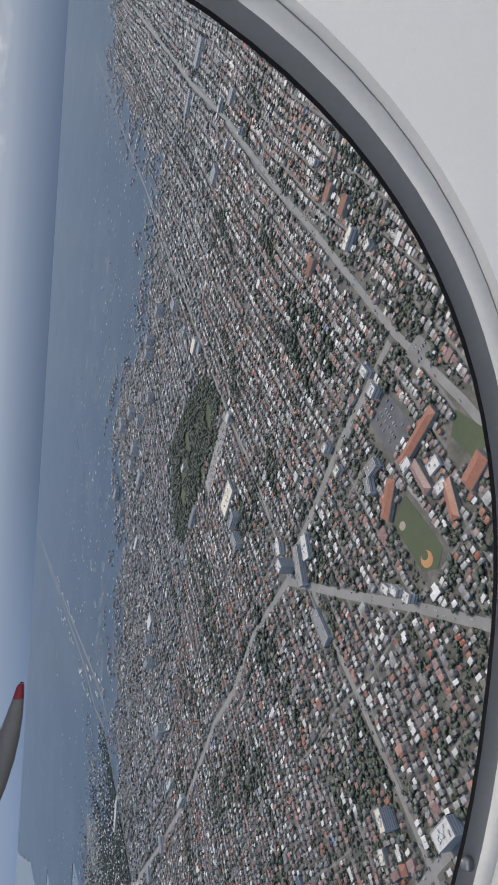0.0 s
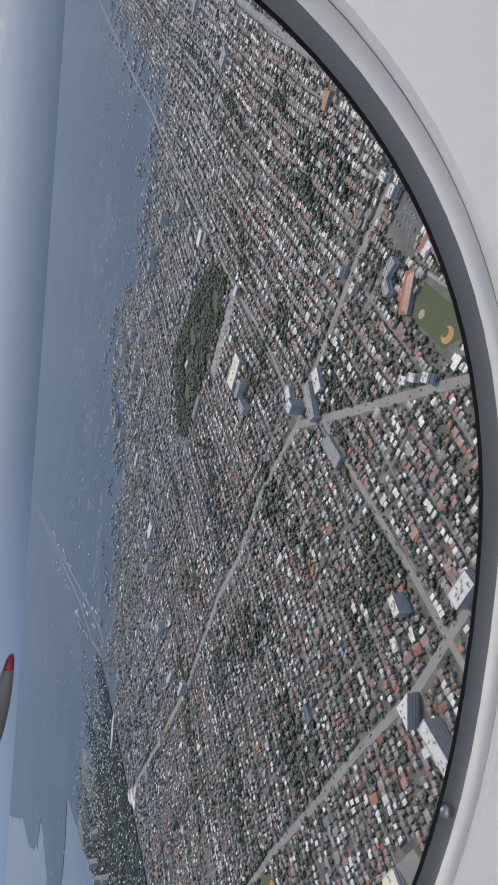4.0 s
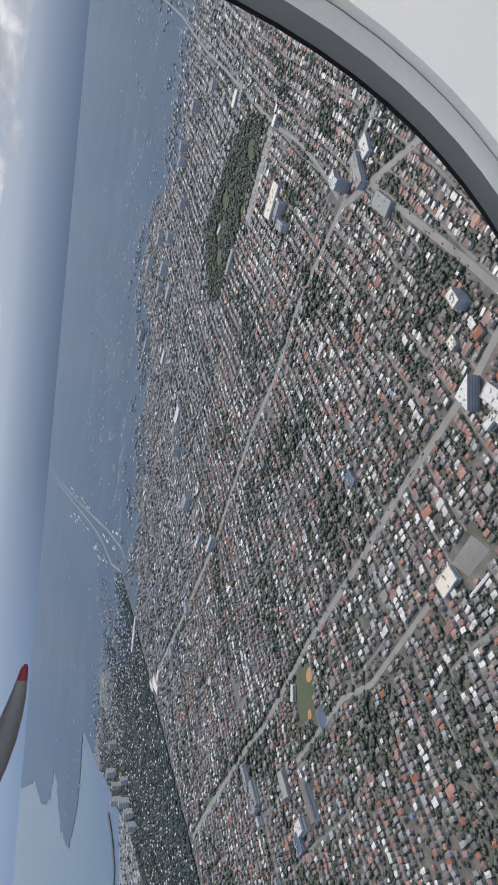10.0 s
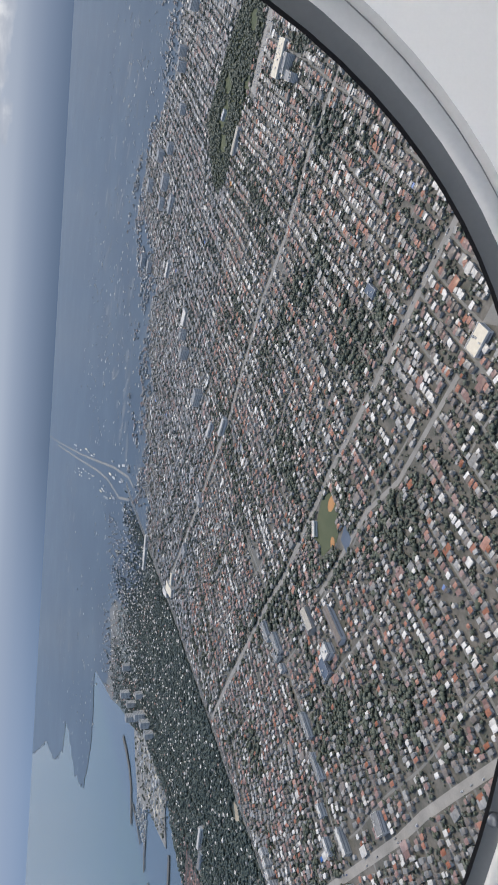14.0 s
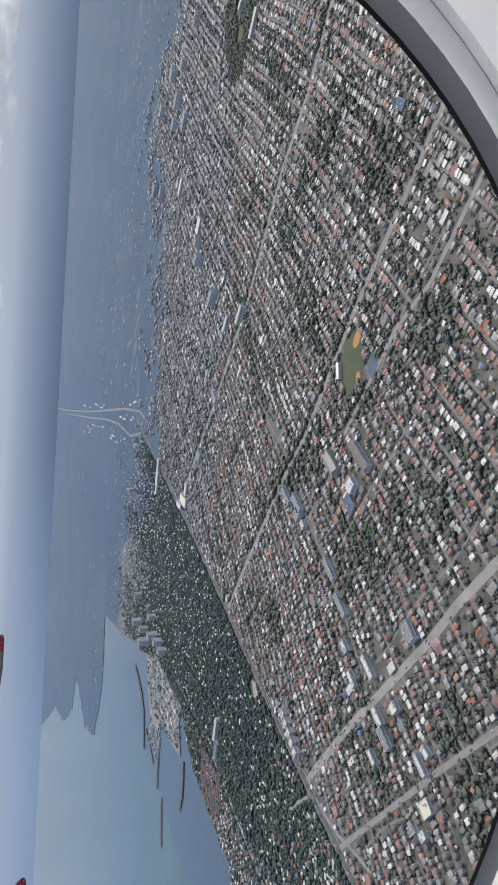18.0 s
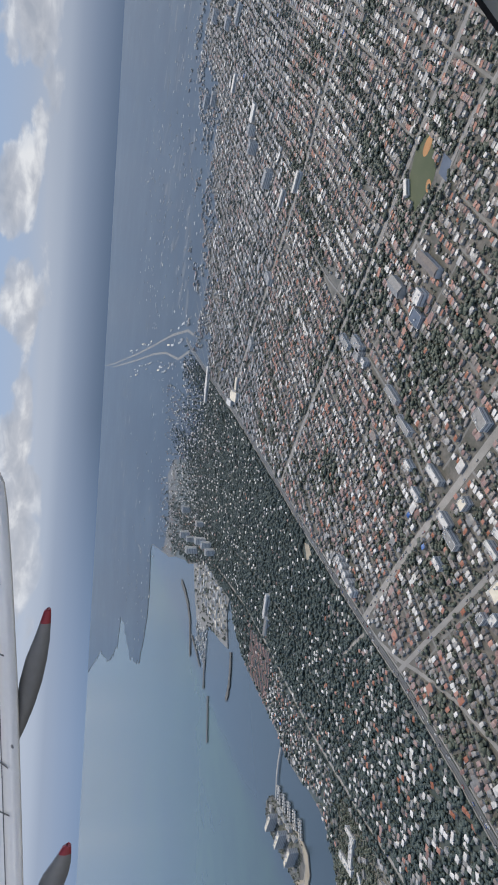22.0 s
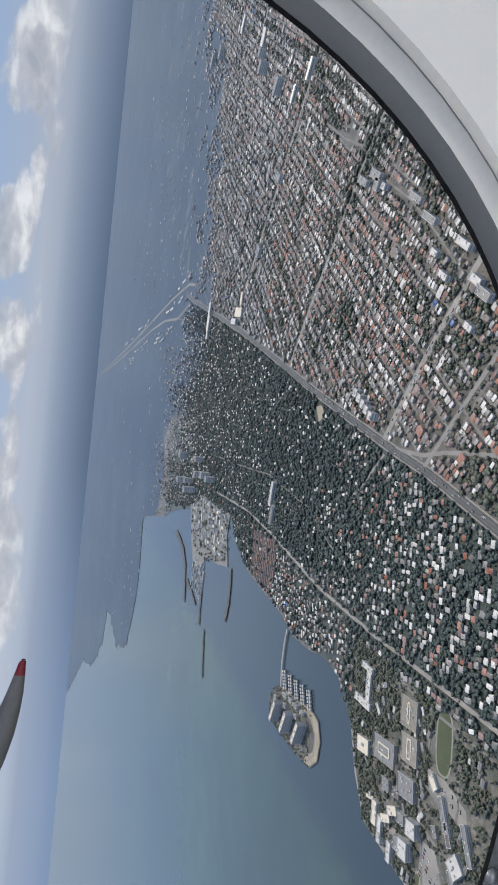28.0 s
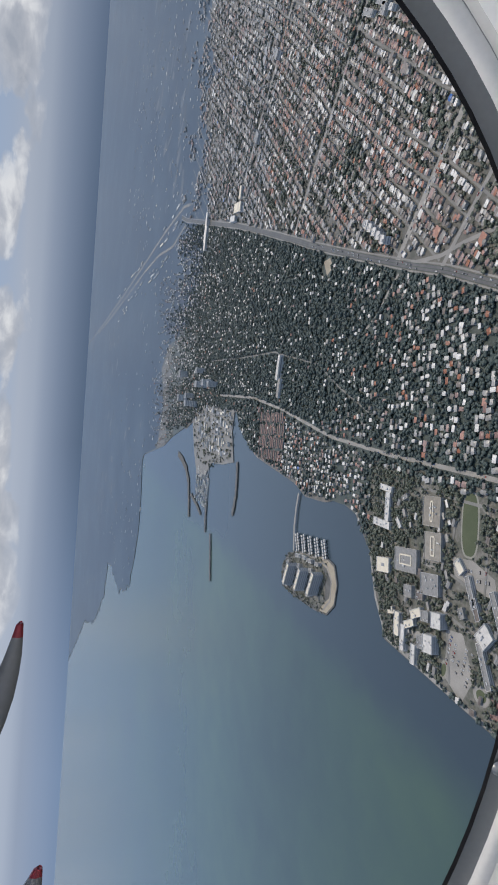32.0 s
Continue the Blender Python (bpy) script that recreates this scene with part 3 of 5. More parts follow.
for x, y, a in ((298, -213, 150), (291, -206, 150)):
    block("shopping_annex", x, y, 9, 7, 4, a, R_WHITE, M_WALL_W, "low white-roofed annex of the shopping centre", "store", 1, 2)


def wedge(name, pts, h, roof, wall, label, category):
    """A building on a three-cornered plan, with a roof slab and bands of windows."""
    cx, cy = sum(x for x, _ in pts) / 3, sum(y for _, y in pts) / 3
    reserve(cx, cy, 18, 22, 60)
    t = thing(name, cx, cy, 0, 0, label, category)
    for nm, grow, z0, z1, mat in (("wall", 1.0, 0, h, wall), ("roof", 1.03, h, h + 0.5, roof)) + tuple(("window_band", 1.008, (k + 0.3) * h / 4, (k + 0.62) * h / 4, M_GLASS) for k in range(4)):
        bm = bmesh.new()
        lo = [bm.verts.new(((x - cx) * grow, (y - cy) * grow, z0)) for x, y in pts]
        hi = [bm.verts.new(((x - cx) * grow, (y - cy) * grow, z1)) for x, y in pts]
        bm.faces.new(hi)
        bm.faces.new(lo[::-1])
        for k in range(3):
            bm.faces.new((lo[k], lo[(k + 1) % 3], hi[(k + 1) % 3], hi[k]))
        bmesh.ops.recalc_face_normals(bm, faces=bm.faces)
        part(nm, bm, mat, t)
    for px, py in ((2, -3), (3, 2), (-2, 4), (1, 6)):
        part("roof_unit", box(bmesh.new(), px, py, h + 0.502, 1.2, 1.2, 0.8), M_WALL_G, t)


wedge("office_block", [(350.5, -260.3), (360.0, -244.7), (345.7, -235.9)], 10, R_WHITE, M_WALL_G, "three-cornered office block with a white roof and dark front", "offices")
block("cream_tower", 376, -313, 15, 8, 11, 137, R_CREAM, M_WALL_G, "cream-topped tower with dark ribbon windows", "tower", 6, 9)
block("cream_tower", 378, -283, 10, 8, 5, 132, R_CREAM, M_WALL, "low cream-topped block with roof plant", "tower", 2, 6)
hall("tiled_house", 355, -289, 9, 7, 3, 1.4, 40, R_ORANGE, M_WALL, "house under an orange tiled roof", "house", 0.5)
plate("hall_yard", [(354, -131), (338, -155), (319, -150), (335, -128)], 0.14, 0.3, M_LANE, "grey paved yard beside the cream hall", "yard")
plate("hall_lawn", [(336, -157), (322, -172), (314, -158), (320, -152)], 0.14, 0.3, M_GRASS, "green plot beside the paved yard", "lawn")
plate("hall_yard", [(360, -103), (350, -107), (345, -95), (356, -91)], 0.14, 0.3, M_LANE, "grey paved yard beside the cream hall", "yard")
reserve(336, -142, 34, 30, 55)
hall("white_shed_row", 322, -126, 24, 1.8, 2.2, 0.4, 54, R_WHITE, M_WALL_W, "thin row of white sheds", "shed", 0.98)
block("parking_deck", 312, -345, 24, 12, 9, 58, R_WHITE, M_WALL_G, "white-roofed parking deck with round vents", "garage", 4, 16)
block("cream_hall", 352, -119.5, 20, 13, 4, 58, R_CREAM, M_WALL_W, "square hall under a plain cream roof", "hall", 1, 3)
block("cream_hall", 356, 372, 13, 11, 4, 55, R_CREAM, M_WALL_W, "square hall under a plain cream roof", "hall", 2, 2)
block("water_plant", 500, -168, 9, 16, 3, 60, M_COURT, M_WALL_G, "low plant under a blue-grey roof", "plant", 1, 3)
def disc(name, x, y, rx, ry, z, mat, label, category, angle=0.0, n=20, power=2.0):
    c, s = math.cos(radians(angle)), math.sin(radians(angle))
    pts = []
    for i in range(n):
        a = 2 * math.pi * i / n
        px, py = (r * math.copysign(abs(v) ** (2 / power), v) for r, v in ((rx, math.cos(a)), (ry, math.sin(a))))
        pts.append((x + c * px - s * py, y + s * px + c * py))
    return plate(name, pts, z, 0.25, mat, label, category)


# school surroundings
disc("infield", 365, -507, 7, 6, 0.24, M_CLAY, "orange clay infield of the school ball field", "infield", 30)
disc("infield_grass", 367.5, -509, 4, 3.4, 0.28, M_GRASS, "grass inside the clay infield", "infield", 30)
disc("pitch_circle", 397, -524, 4, 3.4, 0.24, M_SAND, "worn pale patch on the school ball field", "infield", 30)
plate("school_lawn", [(350, -612), (318, -600), (322, -578), (352, -594)], 0.16, 0.3, M_GRASS, "green lawn behind the school", "lawn")
plate("parking_lot", [(456, -602), (416, -570), (393, -597), (436, -626)], 0.14, 0.3, M_PARKING, "grey parking lot beside the school", "parking lot")
plate("parking_lot", [(414, -652), (394, -640), (380, -655), (400, -667)], 0.14, 0.3, M_LANE, "grey parking lot beside the trunk road", "parking lot")
plate("parking_lot", [(832, -600), (806, -572), (830, -520), (868, -470), (893, -490), (862, -548)], 0.13, 0.3, M_PAVE, "pale parking lot full of cars by the park", "parking lot")
for x, y, w, d, a in ((425, -599, 44, 42, 142), (396, -654, 24, 22, 40), (335, -596, 40, 30, 30), (850, -535, 132, 26, 60), (1012, -498, 40, 26, 30)):
    reserve(x, y, w, d, a)
for x, y, w, d, a, m in ((518, -572, 9, 6, 56, R_WHITE), (492, -554, 9, 7, 56, R_CREAM), (437, -563, 15, 8, 45, R_GREY), (439, -548, 14, 7, 118, R_GREY), (402, -475, 6, 9, 80, R_WHITE),
                         (391, -477, 6, 8, 80, R_WHITE), (375, -477, 7, 7, 80, R_WHITE), (446, -624, 10, 8, 56, R_WHITE), (461, -640, 7, 11, 56, R_WHITE), (595, -854, 6, 12, 60, R_WHITE),
                         (509, -759, 20, 8, 60, R_CREAM), (474, -746, 8, 7, 30, R_CREAM), (898, -979, 14, 9, 50, R_WHITE), (947, -1054, 20, 8, 50, R_WHITE), (894, -1045, 22, 18, 50, R_GREY),
                         (855, -955, 12, 7, 50, R_CREAM), (842, -977, 10, 6, 50, R_WHITE), (1105, -1208, 46, 26, 54, R_GREY), (1157, -1140, 40, 16, 54, R_GREY), (954, -953, 24, 24, 40, R_GREY)):
    block("commercial_building", x, y, w, d, 7, a, m, M_WALL_W, "flat-roofed commercial building in the old quarter", "shops", 2, 3, group="commercial buildings")
for x, y in ((560, -814), (526, -793), (585, -748)):
    hall("church_hall", x, y, 18, 10, 6, 2.4, 60, R_ORANGE, M_WALL, "hall under a bright orange tiled roof", "hall", 0.7, "orange halls")
disc("monument_ring", 474, -746, 16, 12, 0.14, M_PAVE, "round paved court in a garden", "plaza", 60)

# park ball ground
plate("ball_ground", [(556, 22), (536, 17), (512, 36), (520, 62), (545, 84), (568, 68)], 0.16, 0.3, M_GRASS, "green ball ground among trees", "playing field")
disc("infield", 537, 29, 9, 6, 0.26, M_CLAY, "orange clay infield of the ball ground", "infield", 60)
disc("infield", 518, 43, 8, 4, 0.26, M_CLAY, "orange clay infield of the ball ground", "infield", 120)
disc("infield", 527, 65, 6, 4, 0.26, M_CLAY, "orange clay infield of the ball ground", "infield", 100)
plate("court", [(508, 42), (494, 52), (498, 68), (512, 58)], 0.2, 0.3, M_COURT, "blue-grey sports court", "court")
reserve(540, 52, 44, 60, 30, 0)
reserve(503, 55, 16, 26, 30, 0)
hall("grandstand", 563, 60, 16, 5, 4, 1.0, 105, R_WHITE, M_WALL_W, "small grandstand with a white roof", "grandstand", 0.98)
hall("sports_hall", 553, 151, 26, 12, 7, 2.5, 150, R_GREY, M_WALL, "long sports hall under a grey roof", "hall", 0.95)
block("sports_centre", 508, 163, 12, 12, 8, 150, R_WHITE, M_WALL_W, "sports centre with a white roof", "hall", 2, 2)
block("pool_building", 511, 181, 18, 12, 5, 150, M_COURT, M_WALL_G, "low pool building with a blue-grey roof", "hall", 1, 1)
hall("long_shed", 503, 135, 40, 9, 6, 1.2, 150, R_BROWN, M_WALL_G, "long brown-roofed shed beside the road", "shed", 0.97)
for x, y, w, d, a, m in ((491, 309, 5, 12, 60, R_WHITE), (450, 309, 22, 6, 150, R_WHITE), (473, 331, 5, 15, 60, R_WHITE), (507, 276, 26, 6, 150, R_GREY), (536, 251, 26, 6, 150, R_GREY),
                         (427, 341, 16, 6, 150, R_WHITE), (406, 322, 9, 8, 55, R_CREAM), (428, 377, 5, 12, 60, R_WHITE), (362, 332, 5, 9, 70, R_WHITE), (366, 345, 16, 4, 150, R_WHITE),
                         (366, 396, 8, 6, 60, R_GREY), (353, 391, 8, 6, 60, R_WHITE), (400, 257, 16, 10, 140, R_GREY), (415, 353, 18, 7, 150, R_GREY), (603, 223, 6, 9, 60, R_WHITE),
                         (625, 205, 26, 9, 150, R_GREY), (655, 203, 26, 7, 150, R_GREY), (620, 216, 12, 12, 60, R_GREY)):
    block("row_building", x, y, w, d, 6, a, m, M_WALL_W, "plain flat-roofed commercial row by the road", "shops", 2, 2, group="row buildings")
for i in range(5):
    block("white_flats", 600 - 9.5 * i, 433 + 5.4 * i, 8, 8, 9, 75, R_WHITE, M_WALL_W, "small white block of flats by the highway", "apartments", 3, 3, group="white flats")
plate("sand_plot", [(718, 452), (700, 450), (690, 462), (704, 470)], 0.14, 0.3, M_SAND, "bare sandy plot beside the highway", "plot")
reserve(704, 460, 26, 18, 160)

# far towers and large roofs of the inner city
FAR = ((1322, -731, 22, 22, 30), (1322, -701, 24, 20, 30), (1480, -575, 30, 26, 26), (1584, -537, 34, 26, 24), (1409, -498, 40, 24, 26), (1350, -439, 46, 26, 14), (1628, -364, 40, 26, 16), (1144, -779, 24, 22, 16),
       (1248, -782, 26, 22, 30), (1071, -728, 26, 18, 8), (971, -692, 20, 16, 8), (1380, -560, 26, 22, 24), (1440, -460, 30, 24, 20), (1022, -50, 34, 18, 22), (1127, -125, 26, 16, 26), (1150, -160, 20, 16, 22), (964, 110, 16, 28, 14),
       (1030, 210, 20, 24, 12), (1533, -339, 36, 22, 18), (1297, -610, 22, 20, 20))
# white walls imitate the haze over these far blocks
for x, y, w, d, h in FAR:
    block("city_block", x, y, w * 0.8, d * 0.8, h * 0.55, 52, R_GREY, M_WALL_W, "large grey city block with ribbon windows", "building", max(2, int(h / 5)), 3, group="city blocks")
for x, y, w, d, m in ((1334, -303, 34, 12, R_WHITE), (1157, -192, 30, 20, R_WHITE), (941, -5, 26, 7, R_WHITE), (880, -15, 30, 7, R_WHITE), (1345, 292, 60, 10, R_WHITE), (1097, 281, 22, 10, R_CREAM), (995, -697, 26, 16, R_CREAM),
                      (798, -590, 14, 9, R_WHITE), (930, -432, 40, 9, R_GREY), (823, 579, 34, 7, R_WHITE), (814, 607, 26, 8, R_GREY), (1108, 304, 16, 40, R_CREAM), (1135, 318, 10, 30, R_WHITE), (1341, 315, 50, 8, R_WHITE)):
    hall("large_hall", x, y, w, d, 7, 1.5, 58 if y < 200 else 84, m, M_WALL_W, "long hall with a pale roof that stands out among houses", "hall", 0.95, "large halls")
block("park_pavilion", 1012, -498, 16, 8, 4, 40, R_WHITE, M_WALL_W, "white park pavilion in a clearing", "pavilion", 1, 0)
disc("clay_court", 950, -378, 9, 7, 0.2, M_CLAY, "orange clay court at the edge of the park", "court")

# campus on the shore
plate("campus_ground", CAMPUS, 0.10, 0.3, M_CAMPUS, "campus grounds of lawns, paths and parking", "campus")
disc("running_track", 392, 691, 25, 10.5, 0.18, M_TRACK, "pale oval running track", "track", 98, 40, 2.9)
disc("track_lawn", 392, 691, 23.4, 8.9, 0.26, M_GRASS, "dull green lawn inside the running track", "lawn", 98, 40, 2.9)
for pts in ([(408, 720), (384, 716), (358, 722), (352, 738), (384, 734), (402, 734)], [(402, 776), (400, 812), (376, 822), (366, 800), (384, 772)], [(446, 727), (410, 730), (412, 738), (447, 737)], [(480, 806), (430, 790), (418, 806), (428, 819), (470, 819)]):
    plate("campus_yard", pts, 0.15, 0.3, M_PAVE, "pale paved yard of the campus", "yard")
plate("clay_garden", [(346, 800), (333, 800), (333, 815), (345, 816)], 0.17, 0.3, R_RED, "reddish paved garden court by the sea wall", "garden")
disc("loop_road", 401, 808, 8, 5, 0.21, M_TRACK, "oval loop road", "road", 80)
disc("loop_bed", 401, 808, 5.5, 3, 0.27, M_GRASS, "green bed inside the loop road", "bed", 80)
strip("promenade", [(532, 752), (513, 790), (488, 818), (427, 821), (375, 823), (250, 825)], 3.2, 0.22, M_PAVE, "pale promenade along the sea wall", "structure", "promenade")
disc("round_plaza", 356, 806, 9, 7, 0.2, M_PAVE, "round paved plaza with a ring of beds", "plaza")
disc("plaza_bed", 356, 806, 5.5, 4.2, 0.28, M_GRASS, "green bed inside the round plaza", "bed")
for x, y, w, d, h, a, m, wl_, s, u in (
        (511, 686, 20, 5, 4.5, 0, R_WHITE, M_WALL_W, 1, 3), (505, 702, 7, 26, 4.5, 6, R_WHITE, M_WALL_W, 1, 7), (512, 719, 29, 6.5, 4.5, 2, R_WHITE, M_WALL_W, 1, 6), (501, 755, 21, 13, 4.5, 12, R_CREAM, M_WALL_W, 1, 0),
        (466, 740, 34, 20, 4, 10, R_GREY, M_WALL, 1, 5), (437, 691, 24, 24, 4, 8, R_TAUPE, M_WALL, 1, 6), (430, 718, 23, 22, 4, 10, R_TAUPE, M_WALL, 1, 3), (428, 749, 24, 17, 4, 12, R_GREY, M_WALL_G, 1, 6),
        (410, 772, 13, 12, 8, 12, R_WHITE, M_WALL_G, 4, 3), (417, 794, 13, 14, 8, 12, R_WHITE, M_WALL_G, 4, 4), (467, 797, 8, 20, 5, 8, R_CREAM, M_WALL_W, 2, 4), (456, 805, 6, 22, 5, 8, R_WHITE, M_WALL_W, 2, 4),
        (438, 812, 6, 16, 5, 8, R_WHITE, M_WALL_W, 2, 3), (441, 778, 15, 7, 5, 30, R_CREAM, M_WALL_W, 2, 3), (449, 790, 15, 6, 5, 30, R_CREAM, M_WALL_W, 2, 2), (479, 791, 14, 3, 3, 20, R_CREAM, M_WALL, 1, 0), (479, 788.5, 3, 4, 3.4, 20, R_CREAM, M_WALL, 1, 0),
        (378, 738, 24, 5, 4, 122, R_GREY, M_WALL_W, 1, 2), (349, 741, 26, 5, 4, 122, R_GREY, M_WALL_W, 1, 2), (357, 763, 15, 13, 5, 55, R_WHITE, M_WALL_W, 2, 5), (354, 783, 32, 5.5, 4, 122, R_GREY, M_WALL_W, 1, 3),
        (370, 748, 16, 5, 4, 122, R_BROWN, M_WALL_W, 1, 1), (456, 764, 12, 10, 5, 12, R_GREY, M_WALL, 2, 3), (440, 762, 10, 7, 4, 12, R_BROWN, M_WALL, 1, 2), (395, 724, 7, 11, 3.4, 50, R_CREAM, M_WALL_W, 1, 1), (485, 712, 10, 4, 3, 140, R_WHITE, M_WALL_W, 1, 0),
        (480, 688, 9, 4, 3, 30, R_GREY, M_WALL, 1, 1), (427, 775, 10, 8, 6, 12, R_GREY, M_WALL_G, 2, 3), (430, 798, 8, 10, 5, 12, R_GREY, M_WALL_G, 2, 2), (386, 757, 8, 6, 3, 122, R_GREY, M_WALL, 1, 1)):
    block("campus_building", x, y, w, d, h * 0.75, a, m, wl_, "flat-roofed campus building near the shore", "campus", s, u, group="campus buildings")
# cream skylight rings on the low halls
for x, y, w, d, a in ((466, 740, 18, 8, 10), (437, 691, 3, 16, 8), (430, 718, 5, 15, 10)):
    g = thing("roof_skylight", x, y, 3.352, a, "cream rectangular skylight ring on a dark roof", "skylight", "campus skylights")
    for px, py, pw, pd in ((0, d / 2, w, 1.2), (0, -d / 2, w, 1.2), (w / 2, 0, 1.2, d - 1.2), (-w / 2, 0, 1.2, d - 1.2)):
        part("skylight_bar", box(bmesh.new(), px, py, 0, pw, pd, 0.5), R_CREAM, g)
# a raised darker slab drawn in place of the court's opening
g = thing("roof_court", 501, 755, 3.727, 12, "dark sunken court on a cream roof", "roof court")
part("court_slab", box(bmesh.new(), 0, 0, 0, 5, 3, 0.3), M_GLASS, g)
for n, pts in enumerate(([(545, 672), (420, 676), (300, 672)], [(478, 680), (470, 745), (446, 820)], [(408, 676), (412, 745), (392, 815)], [(520, 735), (412, 733), (340, 742)], [(372, 676), (366, 740), (330, 800)], [(440, 760), (330, 775)])):
    strip("campus_path", pts, 2.4, 0.30 + 0.012 * n, M_LANE, "grey campus road between the buildings", "structure", "road")
rk = random.Random(21)
for i in range(90):
    x, y = rk.uniform(335, 520), rk.uniform(672, 815)
    if y > 818 - max(0, (x - 470)) * 0.9 or bool(in_plots(np.array([x]), np.array([y]))[0]) or abs(x - 391) < 15 and abs(y - 691) < 30 or 364 < x < 404 and 770 < y or 350 < x < 407 and 714 < y < 739:
        continue
    hall("campus_shed", x, y, rk.uniform(3, 7), rk.uniform(2, 3.6), 2.2, 0.5, rk.choice((74, 84, 122)), rk.choice((R_GREY, R_WHITE, R_BROWN, R_GREY)), M_WALL, "low campus outbuilding with a plain roof", "shed", 0.9, "campus sheds")
# terraces with red roofs by the bay
for i in range(14):
    for j in range(4):
        if (i * 7 + j * 5) % 11 == 0:
            continue
        hall("terrace_row", 790 + 7.2 * i - 0.8 * j, 645 + 0.5 * i + 17.4 * j, 14.0 if (i + j) % 3 else 11.5, 3.0, 2.6, 0.8, 93, R_RED if (i * 3 + 2 * j) % 5 > 1 else R_BROWN, M_WALL, "terrace of houses under a red tiled roof", "terrace", 0.97, "red terraces")


# ---- houses ----
rs = np.random.RandomState(7)


def candidates(angle, cu, cv, x0, x1, y0, y1, jitter):
    """Plots on a street grid turned by angle, inside a rectangle of the plan."""
    c, s = math.cos(radians(angle)), math.sin(radians(angle))
    reach = math.hypot(x1 - x0, y1 - y0) / 2
    mx, my = (x0 + x1) / 2, (y0 + y1) / 2
    u, v = np.meshgrid(np.arange(-reach, reach, cu), np.arange(-reach, reach, cv), indexing="ij")
    u, v = u.ravel(), v.ravel()
    u = u + rs.uniform(-jitter, jitter, len(u)) * cu
    v = v + rs.uniform(-jitter, jitter, len(v)) * cv
    x, y = mx + c * u - s * v, my + s * u + c * v
    k = (x > x0) & (x < x1) & (y > y0) & (y < y1)
    return x[k], y[k], u[k], v[k]


def house_mesh(name, x, y, angle, w, d, h, rise, ridge, kind, roofs=ROOFS):
    """Many small houses in one mesh: walls and a hip or gable roof each."""
    n = len(x)
    c, s = np.cos(angle), np.sin(angle)

    def corner(fx, fy, z):
        px, py = fx * w / 2, fy * d / 2
        return np.stack([x + c * px - s * py, y + s * px + c * py, z], 1)

    o = 1 + 0.7 / w
    P = 1 + 0.7 / d
    zero = np.zeros(n)
    rows = [corner(a, b, zero) for a, b in ((-1, -1), (1, -1), (1, 1), (-1, 1))]
    rows += [corner(a, b, h) for a, b in ((-1, -1), (1, -1), (1, 1), (-1, 1))]
    rows += [corner(a * o, b * P, h - 0.1) for a, b in ((-1, -1), (1, -1), (1, 1), (-1, 1))]
    rows += [corner(-ridge, 0, h + rise), corner(ridge, 0, h + rise)]
    V = np.stack(rows, 1).reshape(-1, 3)
    base = (np.arange(n) * 14)[:, None]
    walls = np.concatenate([base + np.array(f) for f in ([0, 1, 5, 4], [1, 2, 6, 5], [2, 3, 7, 6], [3, 0, 4, 7])])
    quads = np.concatenate([base + np.array(f) for f in ([8, 9, 13, 12], [10, 11, 12, 13])])
    tris = np.concatenate([base + np.array(f) for f in ([9, 10, 13], [11, 8, 12])])
    idx = np.concatenate([np.zeros(4 * n), np.tile(kind + 1, 2), np.tile(kind + 1, 2)])
    return raw_mesh(name, V, [walls, quads, tris], [M_WALL] + roofs, idx)


def in_view(x, y):
    return (y > -640 - 0.75 * x) & (y < 640 + 0.95 * x) & (x > 255)


def roof_kinds(n, p):
    return rs.choice(len(ROOFS), n, p=p)


# the small streets of the town: a slightly bent net; the streets across the avenues are the main ones
rn = random.Random(17)


def gaps(total, lo, hi):
    out, at = [], -total
    while at < total:
        at += rn.uniform(lo, hi)
        out.append(at)
    return np.array(out)


ALONG, ACROSS = gaps(3600, 55, 125), gaps(3600, 20, 33)
A_PH, C_PH = np.array([rn.uniform(0, 6.28) for _ in ALONG]), np.array([rn.uniform(0, 6.28) for _ in ACROSS])
A_HALF, C_HALF = 1.0, 1.15


def bend(u, v):
    return 4.5 * np.sin(v * 0.008 + 1) + 1.0 * np.sin(v * 0.037 + 0.012 * u), 6 * np.sin(u * 0.011) + 2.5 * np.sin(u * 0.043 + 2)


def exists(t, ph, least=-0.45):
    return np.sin(0.011 * t + ph) + np.sin(0.027 * t + 2.3 * ph) > least


def in_lane(x, y, extra, across=True):
    """True on a small street or within extra metres of its edge."""
    u, v = x * GU[0] + y * GU[1], x * GV[0] + y * GV[1]
    du, dv = bend(u, v)
    hit = np.zeros(len(x), bool)
    for at, other, lines, ph, half, least in ((v + dv, u, ALONG, A_PH, A_HALF, -0.45), (u + du, v, ACROSS, C_PH, C_HALF, -0.5))[:2 if across else 1]:
        i = np.clip(np.searchsorted(lines, at), 1, len(lines) - 1)
        i = np.where(at - lines[i - 1] < lines[i] - at, i - 1, i)
        hit |= (np.abs(at - lines[i]) < half + extra) & exists(other, ph[i], least)
    return hit


OX, OY = 250, -1900                            # corner of the map of built-up metres
TAKEN = np.zeros((1900, 2700), bool)


def take(x, y, angle, w, d):
    """Marks the plots of houses on the map of built-up metres."""
    c, s = np.cos(angle), np.sin(angle)
    for fx in np.linspace(-0.54, 0.54, 6):
        for fy in np.linspace(-0.54, 0.54, 6):
            px, py = fx * w, fy * d
            i, j = (x + c * px - s * py - OX).astype(int), (y + s * px + c * py - OY).astype(int)
            k = (i >= 0) & (i < TAKEN.shape[0]) & (j >= 0) & (j < TAKEN.shape[1])
            TAKEN[i[k], j[k]] = True


